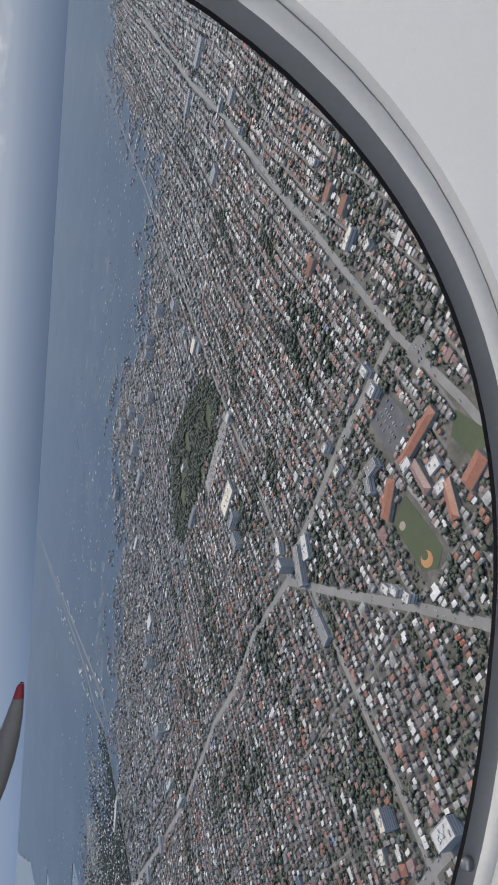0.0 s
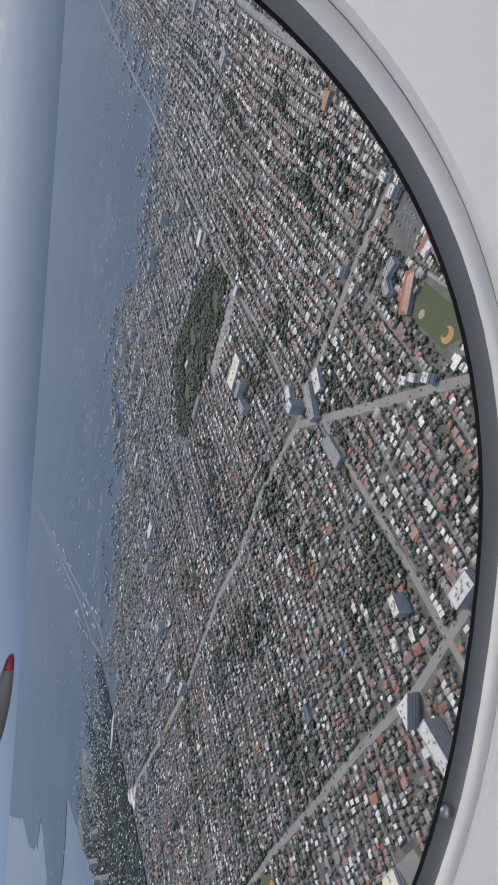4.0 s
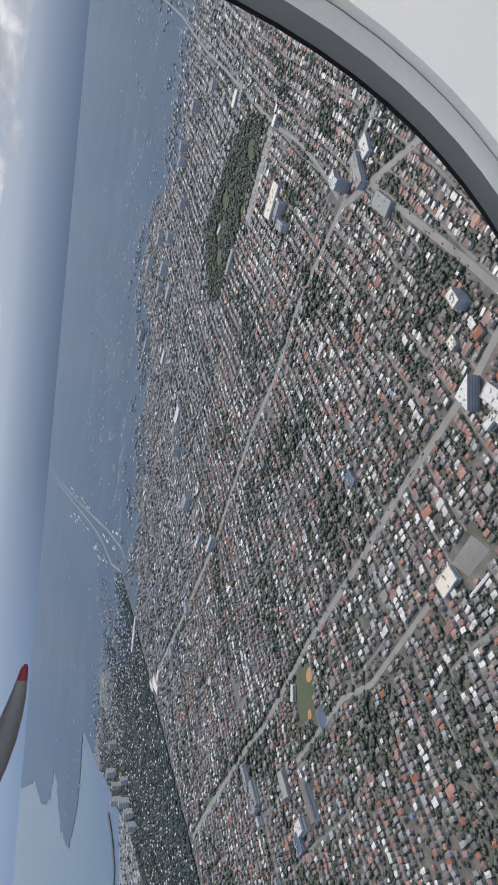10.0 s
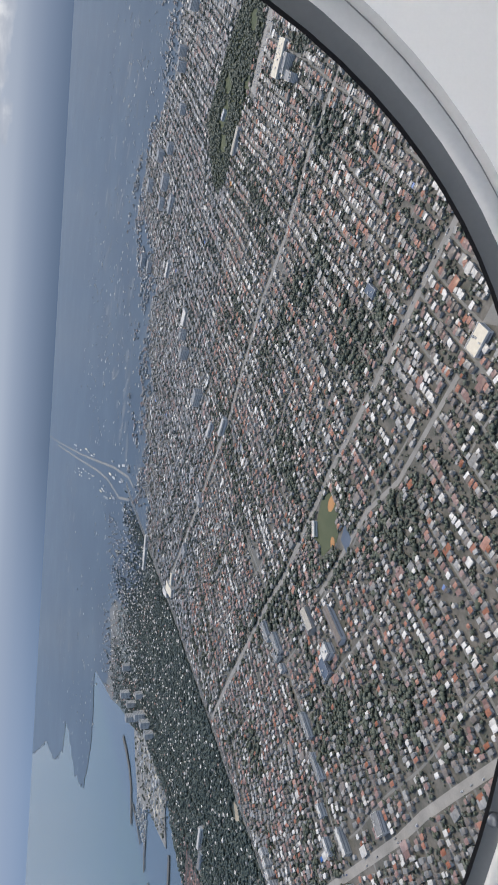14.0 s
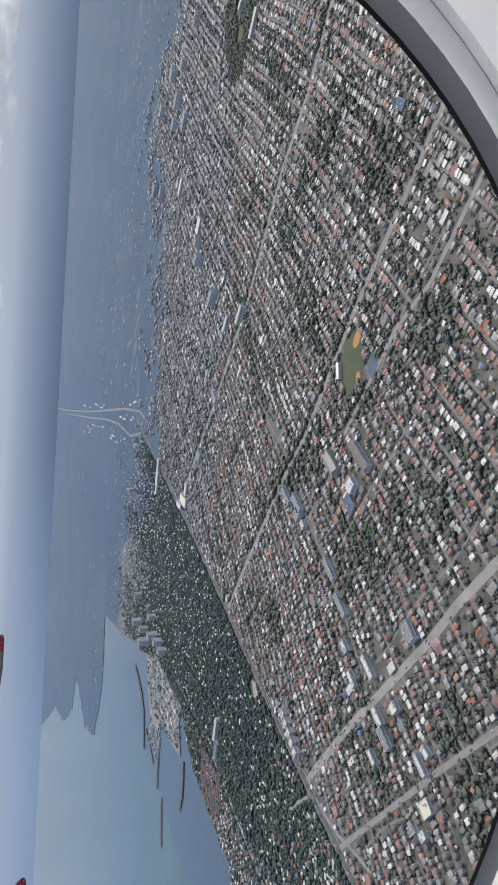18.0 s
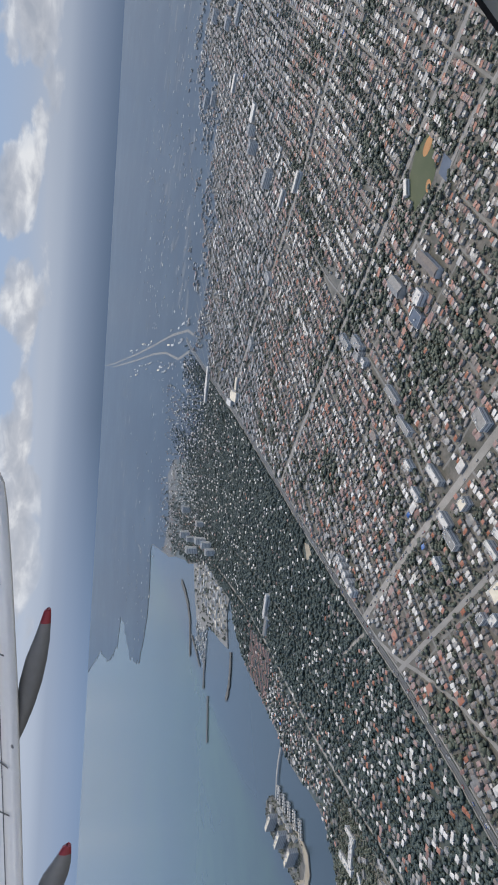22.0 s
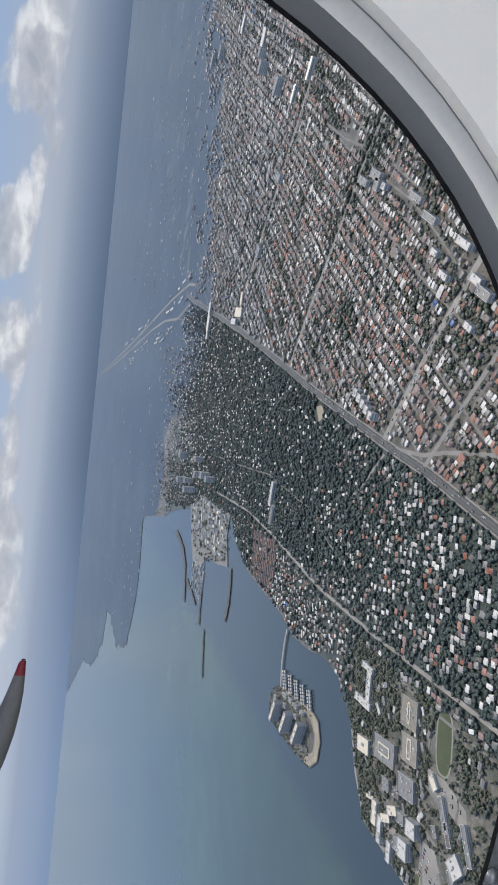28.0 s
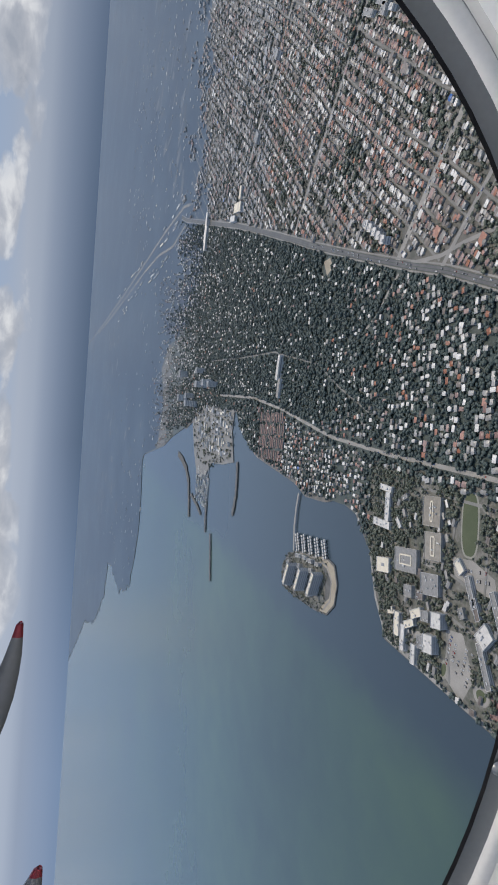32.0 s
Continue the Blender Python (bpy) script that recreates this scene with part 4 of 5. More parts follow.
def free(x, y):
    return ~TAKEN[np.clip((x - OX).astype(int), 0, TAKEN.shape[0] - 1), np.clip((y - OY).astype(int), 0, TAKEN.shape[1] - 1)]


def green(x, y):
    """How leafy a place of the town is: above 1 hardly a house stands there."""
    return np.sin(x * 0.031 + 2.1 * np.sin(y * 0.017)) + np.sin(y * 0.037 + 1.4 * np.sin(x * 0.023) + 1) + 0.5 * np.sin(x * 0.09 + y * 0.07)


def quarter(x0, x1, y0, y1, size, step, tiles, pale):
    """Rows of houses along both sides of the streets, back yards between them; tiles, pale: shares of red and of white roofs."""
    corners = [(x, y) for x in (x0, x1) for y in (y0, y1)]
    us, vs = [x * GU[0] + y * GU[1] for x, y in corners], [x * GV[0] + y * GV[1] for x, y in corners]
    U, V, DEEP, WIDE, THEME = [], [], [], [], []
    for n, (a, b) in enumerate(zip(ACROSS, ACROSS[1:])):
        if b < min(us) or a > max(us):
            continue
        for row in (0, 1, 2):
            v = min(vs) + np.cumsum(step * rs.uniform(0.7, 1.6, int((max(vs) - min(vs)) / step)))
            deep, wide = rs.uniform(5.0, 7.8, len(v)) * size, rs.uniform(3.3, 4.9, len(v)) * size
            if row == 2:
                k = rs.rand(len(v)) < 0.42
                v, deep, wide = v[k], deep[k] * 0.6, wide[k] * 0.85
            off = C_HALF + 0.7 + deep / 2 + rs.uniform(0, 2.2, len(v))
            U.append((a + off, b - off, (a + b) / 2 + rs.uniform(-1.5, 1.5, len(v)))[row])
            V.append(v)
            DEEP.append(deep)
            WIDE.append(wide)
            # a stretch of one row often shares its roofs
            lot = np.floor(v / 38 + n * 1.7 + row * 0.37)
            THEME.append(np.mod(np.sin(lot * 12.9898 + n * 78.233 + row * 37.7) * 43758.5453, 1.0))
    u, v, deep, wide, theme = (np.concatenate(q) for q in (U, V, DEEP, WIDE, THEME))
    du, dv = bend(u, v)
    u, v = u - du, v - dv
    x, y = u * GU[0] + v * GV[0], u * GU[1] + v * GV[1]
    k = (x > x0) & (x < x1) & (y > y0) & (y < y1)
    x, y, deep, wide, theme = x[k], y[k], deep[k], wide[k], theme[k]
    k = in_view(x, y) & ~beyond_highway(x, y + 7) & on_land(x, y) & ~near_lines(x, y, LINES, 3.0) & ~in_plots(x, y) & ~inside(x, y, PARK) & ~in_lane(x, y, 1.8, False)
    leafy = green(x, y) - np.clip((x - 650) / 500, 0, 0.9)
    k &= rs.rand(len(x)) < np.where(leafy > 1.45, 0.25, np.where(leafy > 0.7, 0.62, 0.88))
    k &= rs.rand(len(x)) < np.clip((np.interp(y, EDGE_Y, EDGE_X) + 60 + 70 * leafy - x) / 420, 0, 1) ** 0.7
    x, y, deep, wide, theme = x[k], y[k], deep[k], wide[k], theme[k]
    n = len(x)
    big = np.where(rs.rand(n) < 0.035, rs.uniform(1.4, 2.2, n), 1.0)
    kind = roof_kinds(n, [pale, 0.72 - pale - tiles, 0.279, 0.4 * tiles, 0.6 * tiles, 0.001])
    kind = np.where((theme < 1.6 * tiles) & (rs.rand(n) < 0.7), rs.choice([3, 4, 4, 2], n), kind)
    kind = np.where((theme > 1 - pale * 0.8) & (rs.rand(n) < 0.5), 0, kind)
    flat = rs.rand(n) < 0.4
    side = rs.rand(n) < 0.4
    turn = radians(GRID) + rs.normal(0, 0.10, n) + np.where(side, math.pi / 2, 0)
    H = dict(x=x, y=y, angle=turn, w=np.where(side, wide, deep) * big, d=np.where(side, deep, wide) * big, h=rs.uniform(2.0, 3.6, n),
             rise=np.where(flat, 0.2, rs.uniform(0.6, 1.3, n)), ridge=np.where(flat, 0.98, rs.uniform(0.3, 0.98, n)), kind=kind)
    take(x, y, turn, H["w"], H["d"])
    # lean-tos and sheds in the yards
    k = rs.rand(n) < 0.5
    m = k.sum()
    out = (deep[k] / 2 + rs.uniform(0.4, 1.8, m)) * rs.choice([-1, 1], m)
    ax, ay = x[k] + GU[0] * out + GV[0] * rs.uniform(-1, 1, m), y[k] + GU[1] * out + GV[1] * rs.uniform(-1, 1, m)
    A = dict(x=ax, y=ay, angle=radians(GRID) + rs.normal(0, 0.08, m), w=rs.uniform(1.8, 3.4, m) * size, d=rs.uniform(1.4, 3.0, m) * size, h=rs.uniform(1.4, 2.2, m),
             rise=np.full(m, 0.25), ridge=np.full(m, 0.9), kind=roof_kinds(m, [0.10, 0.55, 0.32, 0.01, 0.02, 0.0]))
    ok = ~near_lines(ax, ay, LINES, 1.5) & ~in_lane(ax, ay, 0.9) & ~in_plots(ax, ay)
    A = {key: val[ok] for key, val in A.items()}
    take(A["x"], A["y"], A["angle"], A["w"], A["d"])
    return H, A


def lanes(x0, x1, y0, y1):
    """Ribbons for the small streets, cut off at the plots and roads."""
    corners = [(x, y) for x in (x0, x1) for y in (y0, y1)]
    us, vs = [x * GU[0] + y * GU[1] for x, y in corners], [x * GV[0] + y * GV[1] for x, y in corners]
    quads, heights = [], []
    for lines, ph, half, across, (t0, t1), (l0, l1), z in ((ALONG, A_PH, A_HALF, False, (min(us), max(us)), (min(vs), max(vs)), 0.06), (ACROSS, C_PH, C_HALF, True, (min(vs), max(vs)), (min(us), max(us)), 0.075)):
        for line, p_ in zip(lines, ph):
            if not l0 < line < l1:
                continue
            t = np.arange(t0, t1, 7.0)
            t = t[exists(t + 3.5, p_, -0.5 if across else -0.45)]
            ends = []
            for dt in (0.0, 7.0):
                for side in (-half, half):
                    a = t + dt
                    b = np.full(len(a), line + side)
                    u, v = (b, a) if across else (a, b)
                    du, dv = bend(u, v)
                    u, v = (u - du, v) if across else (u, v - dv)
                    ends.append(np.stack([u * GU[0] + v * GV[0], u * GU[1] + v * GV[1]], 1))
            mid = sum(ends) / 4
            x, y = mid[:, 0], mid[:, 1]
            ok = (x > x0) & (x < x1) & (y > y0) & (y < y1) & in_view(x, y) & ~beyond_highway(x, y + 7) & on_land(x, y) & ~in_plots(x, y) & ~inside(x, y, PARK)
            quads.append(np.stack([ends[0], ends[1], ends[3], ends[2]], 1)[ok])
            heights.append(np.full(ok.sum() * 4, z))
    q = np.concatenate(quads)
    V = np.concatenate([q.reshape(-1, 2), np.concatenate(heights)[:, None]], 1)
    F = np.arange(len(q) * 4).reshape(-1, 4)
    e, g = q[:, 1] - q[:, 0], q[:, 2] - q[:, 0]
    flip = e[:, 0] * g[:, 1] - e[:, 1] * g[:, 0] < 0
    F[flip] = F[flip][:, ::-1]
    ob = new("road_lanes", raw_mesh("road_lanes", V, [F], [M_LANE]))
    tagged(ob, "narrow pale lanes between the houses", "road", kind="structure")


lanes(250, 1560, -1500, 600)
NEAR, YARD = quarter(250, 960, -1250, 600, 0.72, 3.8, 0.19, 0.13)
shown = np.zeros(len(NEAR["x"]), bool)
shown[np.argsort(NEAR["x"] + 0.10 * np.abs(NEAR["y"] - 50))[:230]] = True
CLOSE = {k: v[shown] for k, v in NEAR.items()}
ob = new("town_houses", house_mesh("town_houses", **{k: v[~shown] for k, v in NEAR.items()}))
tagged(ob, "packed low houses with grey, white, brown and orange roofs", "houses", kind="stuff")
ob = new("yard_sheds", house_mesh("yard_sheds", **YARD))
tagged(ob, "low sheds and lean-tos in the yards behind houses", "sheds", kind="stuff")
INNER, YARD = quarter(960, 2600, -2500, 420, 0.92, 5.3, 0.08, 0.07)
for H, name in ((INNER, "inner_city_houses"), (YARD, "inner_city_sheds")):
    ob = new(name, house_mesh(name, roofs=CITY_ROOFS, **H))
    tagged(ob, "far packed town houses with pale and dark roofs", "houses", kind="stuff")

# the nearest houses, each a thing with its parts
for i in range(len(CLOSE["x"])):
    w, d, h = float(CLOSE["w"][i]), float(CLOSE["d"][i]), float(CLOSE["h"][i])
    kd = int(CLOSE["kind"][i])
    t = thing("house", float(CLOSE["x"][i]), float(CLOSE["y"][i]), 0, math.degrees(CLOSE["angle"][i]),
              ("low house under a white metal roof", "low house under a grey metal roof", "low house under a brown tiled roof", "low house under an orange tiled roof",
               "low house under a red tiled roof", "low house under a blue metal roof")[kd], "house", "houses of the near quarter")
    body = part("wall", box(bmesh.new(), 0, 0, 0, w, d, h), M_WALL, t)
    part("roof", hip(bmesh.new(), 0, 0, h, w, d, float(CLOSE["rise"][i]), float(CLOSE["ridge"][i]), 0.3), ROOFS[kd], t)
    part("porch_roof", box(bmesh.new(), w * 0.1, -d / 2 - 0.6, h * 0.55, w * 0.5, 1.1, 0.12), ROOFS[(kd + 1) % 3], t)
    part("window", box(bmesh.new(), -w * 0.2, d / 2, h * 0.35, w * 0.3, 0.08, h * 0.3), M_GLASS, body)

# the leafy quarter between the highway and the sea
x, y, u, v = candidates(6, 8.0, 6.2, 255, 1900, 200, 830, 0.3)
k = beyond_highway(x, y - 7) & on_land(x, y, 4) & ~near_lines(x, y, LINES, 4) & ~in_plots(x, y) & ~inside(x, y, CAMPUS)
dense = (x > 560) & (y > 640) & (x < 885)
k &= rs.rand(len(x)) < np.where(dense, 0.85, np.where(x < 520, 0.58, np.where(x < 640, 0.36, np.where(x < 900, 0.15, 0.24)))) * np.clip((1960 + 60 * np.sin(y * 0.021) - x) / 420, 0, 1)
hx, hy = x[k], y[k]
n = len(hx)
kind = roof_kinds(n, [0.34, 0.30, 0.143, 0.125, 0.09, 0.002])
kind = np.where((hx > 640) & (hy < 630) & (rs.rand(n) < 0.6), 0, kind)
red = (hx > 790) & (hy > 640) & (hx < 900)
kind = np.where(red & (rs.rand(n) < 0.85), 4, kind)
near = np.interp(hx, [400, 620], [1.3, 0.95])
L = dict(x=hx, y=hy, angle=radians(6) + rs.normal(0, 0.12, n) + np.where(rs.rand(n) < 0.5, math.pi / 2, 0), w=rs.uniform(2.6, 4.6, n) * near, d=rs.uniform(2.0, 3.2, n) * near,
         h=rs.uniform(2.0, 3.2, n), rise=rs.uniform(0.3, 1.2, n), ridge=rs.uniform(0.4, 0.98, n), kind=kind)
front = np.zeros(n, bool)
front[np.argsort(np.where(hy > 560, hx, 9e9))[:70]] = True
ob = new("leafy_quarter_houses", house_mesh("leafy_quarter_houses", **{k: v[~front] for k, v in L.items()}))
tagged(ob, "white-roofed houses scattered among dark trees", "houses", kind="stuff")
for i in np.nonzero(front)[0]:
    w, d, h, kd = float(L["w"][i]), float(L["d"][i]), float(L["h"][i]), int(kind[i])
    t = thing("house", float(hx[i]), float(hy[i]), 0, math.degrees(L["angle"][i]), ("white-roofed", "grey-roofed", "brown-roofed", "orange-roofed", "red-roofed", "blue-roofed")[kd] + " house standing among dark trees", "house", "houses of the leafy quarter")
    part("wall", box(bmesh.new(), 0, 0, 0, w, d, h), M_WALL, t)
    part("roof", hip(bmesh.new(), 0, 0, h, w, d, float(L["rise"][i]), float(L["ridge"][i]), 0.3), ROOFS[kd], t)

# scattered settlements past the edge of the town, thinning out with distance
n = 46000
x, y = rs.uniform(1400, 5200, n), rs.uniform(-3400, 2600, n)
c = np.sin(x * 0.0031 + 1.7 * np.sin(y * 0.0023)) + np.sin(y * 0.004 + x * 0.0012)
past = x - np.where(y < 330, np.interp(y, EDGE_Y, EDGE_X), 1700)
share = (np.where(c > 0.7, 0.17, 0.035) + 0.42 * np.exp(-np.maximum(past, 0) / 280)) * np.clip((3200 - x) / 1200, 0, 1)
k = (y > -900 - 0.85 * x) & (y < 640 + 0.95 * x) & (past > -60) & on_land(x, y, 20) & (rs.rand(n) < np.where(y < 330, share, share * 0.6)) & ~near_lines(x, y, LINES, 6)
hx, hy = x[k], y[k]
n = len(hx)
far = np.clip((hx - 1500) / 1800, 0, 1)
# flattened below house height so no dark walls show from the camera
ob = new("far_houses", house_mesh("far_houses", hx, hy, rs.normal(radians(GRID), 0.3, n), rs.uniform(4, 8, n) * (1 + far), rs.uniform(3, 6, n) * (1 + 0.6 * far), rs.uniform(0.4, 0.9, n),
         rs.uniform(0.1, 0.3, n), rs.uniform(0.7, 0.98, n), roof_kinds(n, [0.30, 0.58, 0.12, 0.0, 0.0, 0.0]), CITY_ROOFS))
tagged(ob, "far houses and sheds with pale roofs", "houses", kind="stuff")
# pale clearings, yards and fields out on the plain
n = 2600
x, y = rs.uniform(1650, 4900, n), rs.uniform(-4000, 2600, n)
c = np.sin(x * 0.0035 + 1.3 * np.sin(y * 0.0021) + 2) + np.sin(y * 0.0031 + x * 0.0016)
past = x - np.where(y < 330, np.interp(y, EDGE_Y, EDGE_X), 1800)
k = (y > -900 - 0.85 * x) & (y < 640 + 0.95 * x) & (past > 60) & on_land(x, y, 90) & (rs.rand(n) < np.where(c > 0.6, 0.8, 0.12)) & ~near_lines(x, y, LINES, 50)
x, y = x[k], y[k]
n = len(x)
long, wide, a = rs.uniform(10, 45, n), rs.uniform(5, 20, n), rs.normal(radians(GRID), 0.5, n)
V = np.stack([np.stack([x + fx * long * np.cos(a) - fy * wide * np.sin(a), y + fx * long * np.sin(a) + fy * wide * np.cos(a), 0.12 + 0.0004 * (np.arange(n) % 200)], 1)
              for fx, fy in ((-1, -0.7), (-0.2, -1), (0.8, -0.8), (1, 0.5), (0.1, 1), (-0.8, 0.6))], 1).reshape(-1, 3)
base = (np.arange(n) * 6)[:, None]
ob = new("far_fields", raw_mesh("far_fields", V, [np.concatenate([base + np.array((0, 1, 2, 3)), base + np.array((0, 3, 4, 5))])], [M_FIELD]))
tagged(ob, "pale fields and clearings far out on the plain", "fields", kind="stuff")

# ---- trees ----
t_ = (1 + 5 ** 0.5) / 2
ICO = np.array([(-1, t_, 0), (1, t_, 0), (-1, -t_, 0), (1, -t_, 0), (0, -1, t_), (0, 1, t_), (0, -1, -t_), (0, 1, -t_), (t_, 0, -1), (t_, 0, 1), (-t_, 0, -1), (-t_, 0, 1)]) / 1.9021
ICO_F = np.array([(0, 11, 5), (0, 5, 1), (0, 1, 7), (0, 7, 10), (0, 10, 11), (1, 5, 9), (5, 11, 4), (11, 10, 2), (10, 7, 6), (7, 1, 8),
                  (3, 9, 4), (3, 4, 2), (3, 2, 6), (3, 6, 8), (3, 8, 9), (4, 9, 5), (2, 4, 11), (6, 2, 10), (8, 6, 7), (9, 8, 1)])


OCT = np.array([(1, 0, 0), (0.31, 0.95, 0), (-0.81, 0.59, 0), (-0.81, -0.59, 0), (0.31, -0.95, 0), (0, 0, 1), (0, 0, -1)])
OCT_F = np.array([(i, (i + 1) % 5, 5) for i in range(5)] + [((i + 1) % 5, i, 6) for i in range(5)])


def clumps(x, y, z, r, squash=0.8, coarse=False):
    """Uneven leafy clumps, one each at the given centres."""
    n = len(x)
    B, BF = (OCT, OCT_F) if coarse else (ICO, ICO_F)
    m = len(B)
    V = B[None] * (r[:, None] * rs.uniform(0.62, 1.25, (n, m)))[:, :, None]
    V[:, :, 2] *= squash
    V += np.stack([x, y, z], 1)[:, None]
    F = (BF[None] + (np.arange(n) * m)[:, None, None]).reshape(-1, 3)
    return V.reshape(-1, 3), F


def wood(name, x, y, size, lumps, label, squash=0.8, leaves=M_TREE):
    vs, fs, base = [], [], 0
    for i in range(lumps):
        r = size * (rs.uniform(0.55, 0.8, len(x)) if lumps > 1 else 1.0)
        a = rs.uniform(0, 6.28, len(x))
        off = size * (0.5 if lumps > 1 else 0)
        V, F = clumps(x + off * np.cos(a), y + off * np.sin(a), size * rs.uniform(0.75, 1.25, len(x)) * squash * 1.2, r, squash, lumps == 1)
        vs.append(V)
        fs.append(F + base)
        base += len(V)
    me = raw_mesh(name, np.concatenate(vs), [np.concatenate(fs)], [leaves])
    me.polygons.foreach_set("use_smooth", np.ones(len(me.polygons), bool))
    ob = new(name, me)
    return tagged(ob, label, "trees", kind="stuff")


def scatter(n, x0, x1, y0, y1):
    return rs.uniform(x0, x1, n), rs.uniform(y0, y1, n)


x, y = scatter(165000, 255, 960, -1250, 600)
size = 0.9 + 2.2 * rs.rand(len(x)) ** 1.8 + np.where(rs.rand(len(x)) < 0.05 + 0.25 * (green(x, y) > 0.9) * (x < 700), 1.4, 0.0)
k = in_view(x, y) & ~beyond_highway(x, y + 8) & ~near_lines(x, y, LINES, 1.2) & ~in_plots(x, y) & ~in_lane(x, y, 0.7) & free(x, y) & ~inside(x, y, PARK) & (rs.rand(len(x)) < 0.55 + 0.25 * green(x, y))
near = k & (x < 520)
wood("town_trees", x[near], y[near], size[near], 2, "dark green trees between the houses", 0.5)
near = k & (x >= 520)
wood("town_trees", x[near], y[near], size[near] * 1.1, 1, "dark green trees between the houses", 0.45)
x, y = scatter(170000, 960, 2500, -2400, 420)
k = in_view(x, y) & ~beyond_highway(x, y + 8) & ~near_lines(x, y, LINES, 2) & ~in_plots(x, y) & ~in_lane(x, y, 0.6) & free(x, y) & ~inside(x, y, PARK) & (rs.rand(len(x)) < 0.9 * np.clip((np.interp(y, EDGE_Y, EDGE_X) - 140 - x) / 260, 0, 1))
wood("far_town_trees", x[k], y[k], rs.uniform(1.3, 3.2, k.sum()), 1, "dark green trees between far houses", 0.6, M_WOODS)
take(L["x"], L["y"], L["angle"], L["w"], L["d"])
x, y = scatter(105000, 255, 2000, 200, 830)
k = beyond_highway(x, y - 6) & on_land(x, y, 3) & (rs.rand(len(x)) < np.clip((1780 + 70 * np.sin(y * 0.03) + 50 * np.sin(y * 0.071) - x) / 620, 0, 1) ** 2.2) & ~near_lines(x, y, LINES, 1) & ~in_plots(x, y) & ~inside(x, y, CAMPUS) & ~((x > 560) & (x < 885) & (y > 640) & (rs.rand(len(x)) < 0.7))
k &= free(x, y)
bay = rs.rand(len(x)) < np.clip((x - 480) / 420, 0, 1)
near = k & ~bay
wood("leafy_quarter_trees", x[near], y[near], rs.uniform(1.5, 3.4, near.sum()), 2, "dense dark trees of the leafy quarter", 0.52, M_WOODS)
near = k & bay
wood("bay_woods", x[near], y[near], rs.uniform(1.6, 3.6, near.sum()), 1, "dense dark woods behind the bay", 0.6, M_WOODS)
x, y = scatter(6500, 300, 545, 668, 822)
k = inside(x, y, CAMPUS) & ~in_plots(x, y) & ~(((x - 392) / 13) ** 2 + ((y - 691) / 28) ** 2 < 1) & ~(((x - 356) / 10) ** 2 + ((y - 806) / 8) ** 2 < 1) & ((np.sin(x * 0.11) + np.sin(y * 0.13 + x * 0.05) > 0.15) | (x > 470) | (rs.rand(len(x)) < 0.25)) & ~((x > 352) & (x < 405) & (y > 716) & (y < 737)) & ~((x > 366) & (x < 402) & (y > 772) & (y < 822))
wood("campus_trees", x[k], y[k], rs.uniform(1.0, 2.3, k.sum()), 2, "dark trees between the campus buildings")
x, y = scatter(1100, 590, 750, 786, 858)
k = inside(x, y, ISLAND) & ~in_plots(x, y) & ((y > 842) | (x > 616) & (rs.rand(len(x)) < 0.5))
wood("island_trees", x[k], y[k], rs.uniform(0.8, 1.6, k.sum()), 2, "dark trees on the island")
plate("park_lawn", PARK, 0.09, 0.3, M_GRASS, "green lawns of the long park", "lawn")
x, y = scatter(7200, 815, 1115, -660, -365)
k = inside(x, y, PARK) & ~in_plots(x, y) & (np.sin(x * 0.06 + 1) + np.sin(y * 0.07 + x * 0.03) > -1.5) & (((x - 1012) / 24) ** 2 + ((y + 498) / 16) ** 2 > 1)
wood("park_trees", x[k], y[k], rs.uniform(1.6, 3.6, k.sum()), 1, "dense dark green wood of the park", 0.6)
x, y = scatter(420, 1012, 1330, 648, 770)
k = ~in_plots(x, y) & inside(x, y, [(1035, 655), (1240, 652), (1335, 690), (1262, 790), (1190, 780), (1075, 746), (1018, 732)])
PORT_TREES = (x[k], y[k])
BALL = [(560, 22), (536, 13), (508, 34), (492, 50), (496, 72), (520, 66), (545, 88), (572, 68)]
x, y = scatter(900, 480, 592, -12, 116)
k = ~inside(x, y, BALL) & ~near_lines(x, y, LINES, 1.5) & (((x - 536) / 46) ** 2 + ((y - 52) / 56) ** 2 < 1)
wood("ball_ground_trees", x[k], y[k], rs.uniform(1.8, 3.6, k.sum()), 2, "dark trees round the ball ground", 0.65)
x, y = scatter(1500, 440, 700, 160, 370)
off = (x - 640) * GU[0] + (y - 205) * GU[1]
k = (np.abs(off - 2) < 6) & ~near_lines(x, y, LINES, 1.0) & ~in_plots(x, y) & free(x, y)
wood("canal_trees", x[k], y[k], rs.uniform(1.8, 3.4, k.sum()), 2, "dark trees along a straight canal", 0.65)

# ---- sea works ----
def uneven(pts, w):
    """More points along a line, each set a little aside, as rubble lies."""
    rg = random.Random(int(pts[0][0]))
    out = []
    for (ax, ay), (bx, by) in zip(pts, pts[1:]):
        n = max(1, int(math.hypot(bx - ax, by - ay) / 7))
        out += [(ax + (bx - ax) * i / n + rg.uniform(-0.2, 0.2) * w, ay + (by - ay) * i / n) for i in range(n)]
    return out + [pts[-1]]


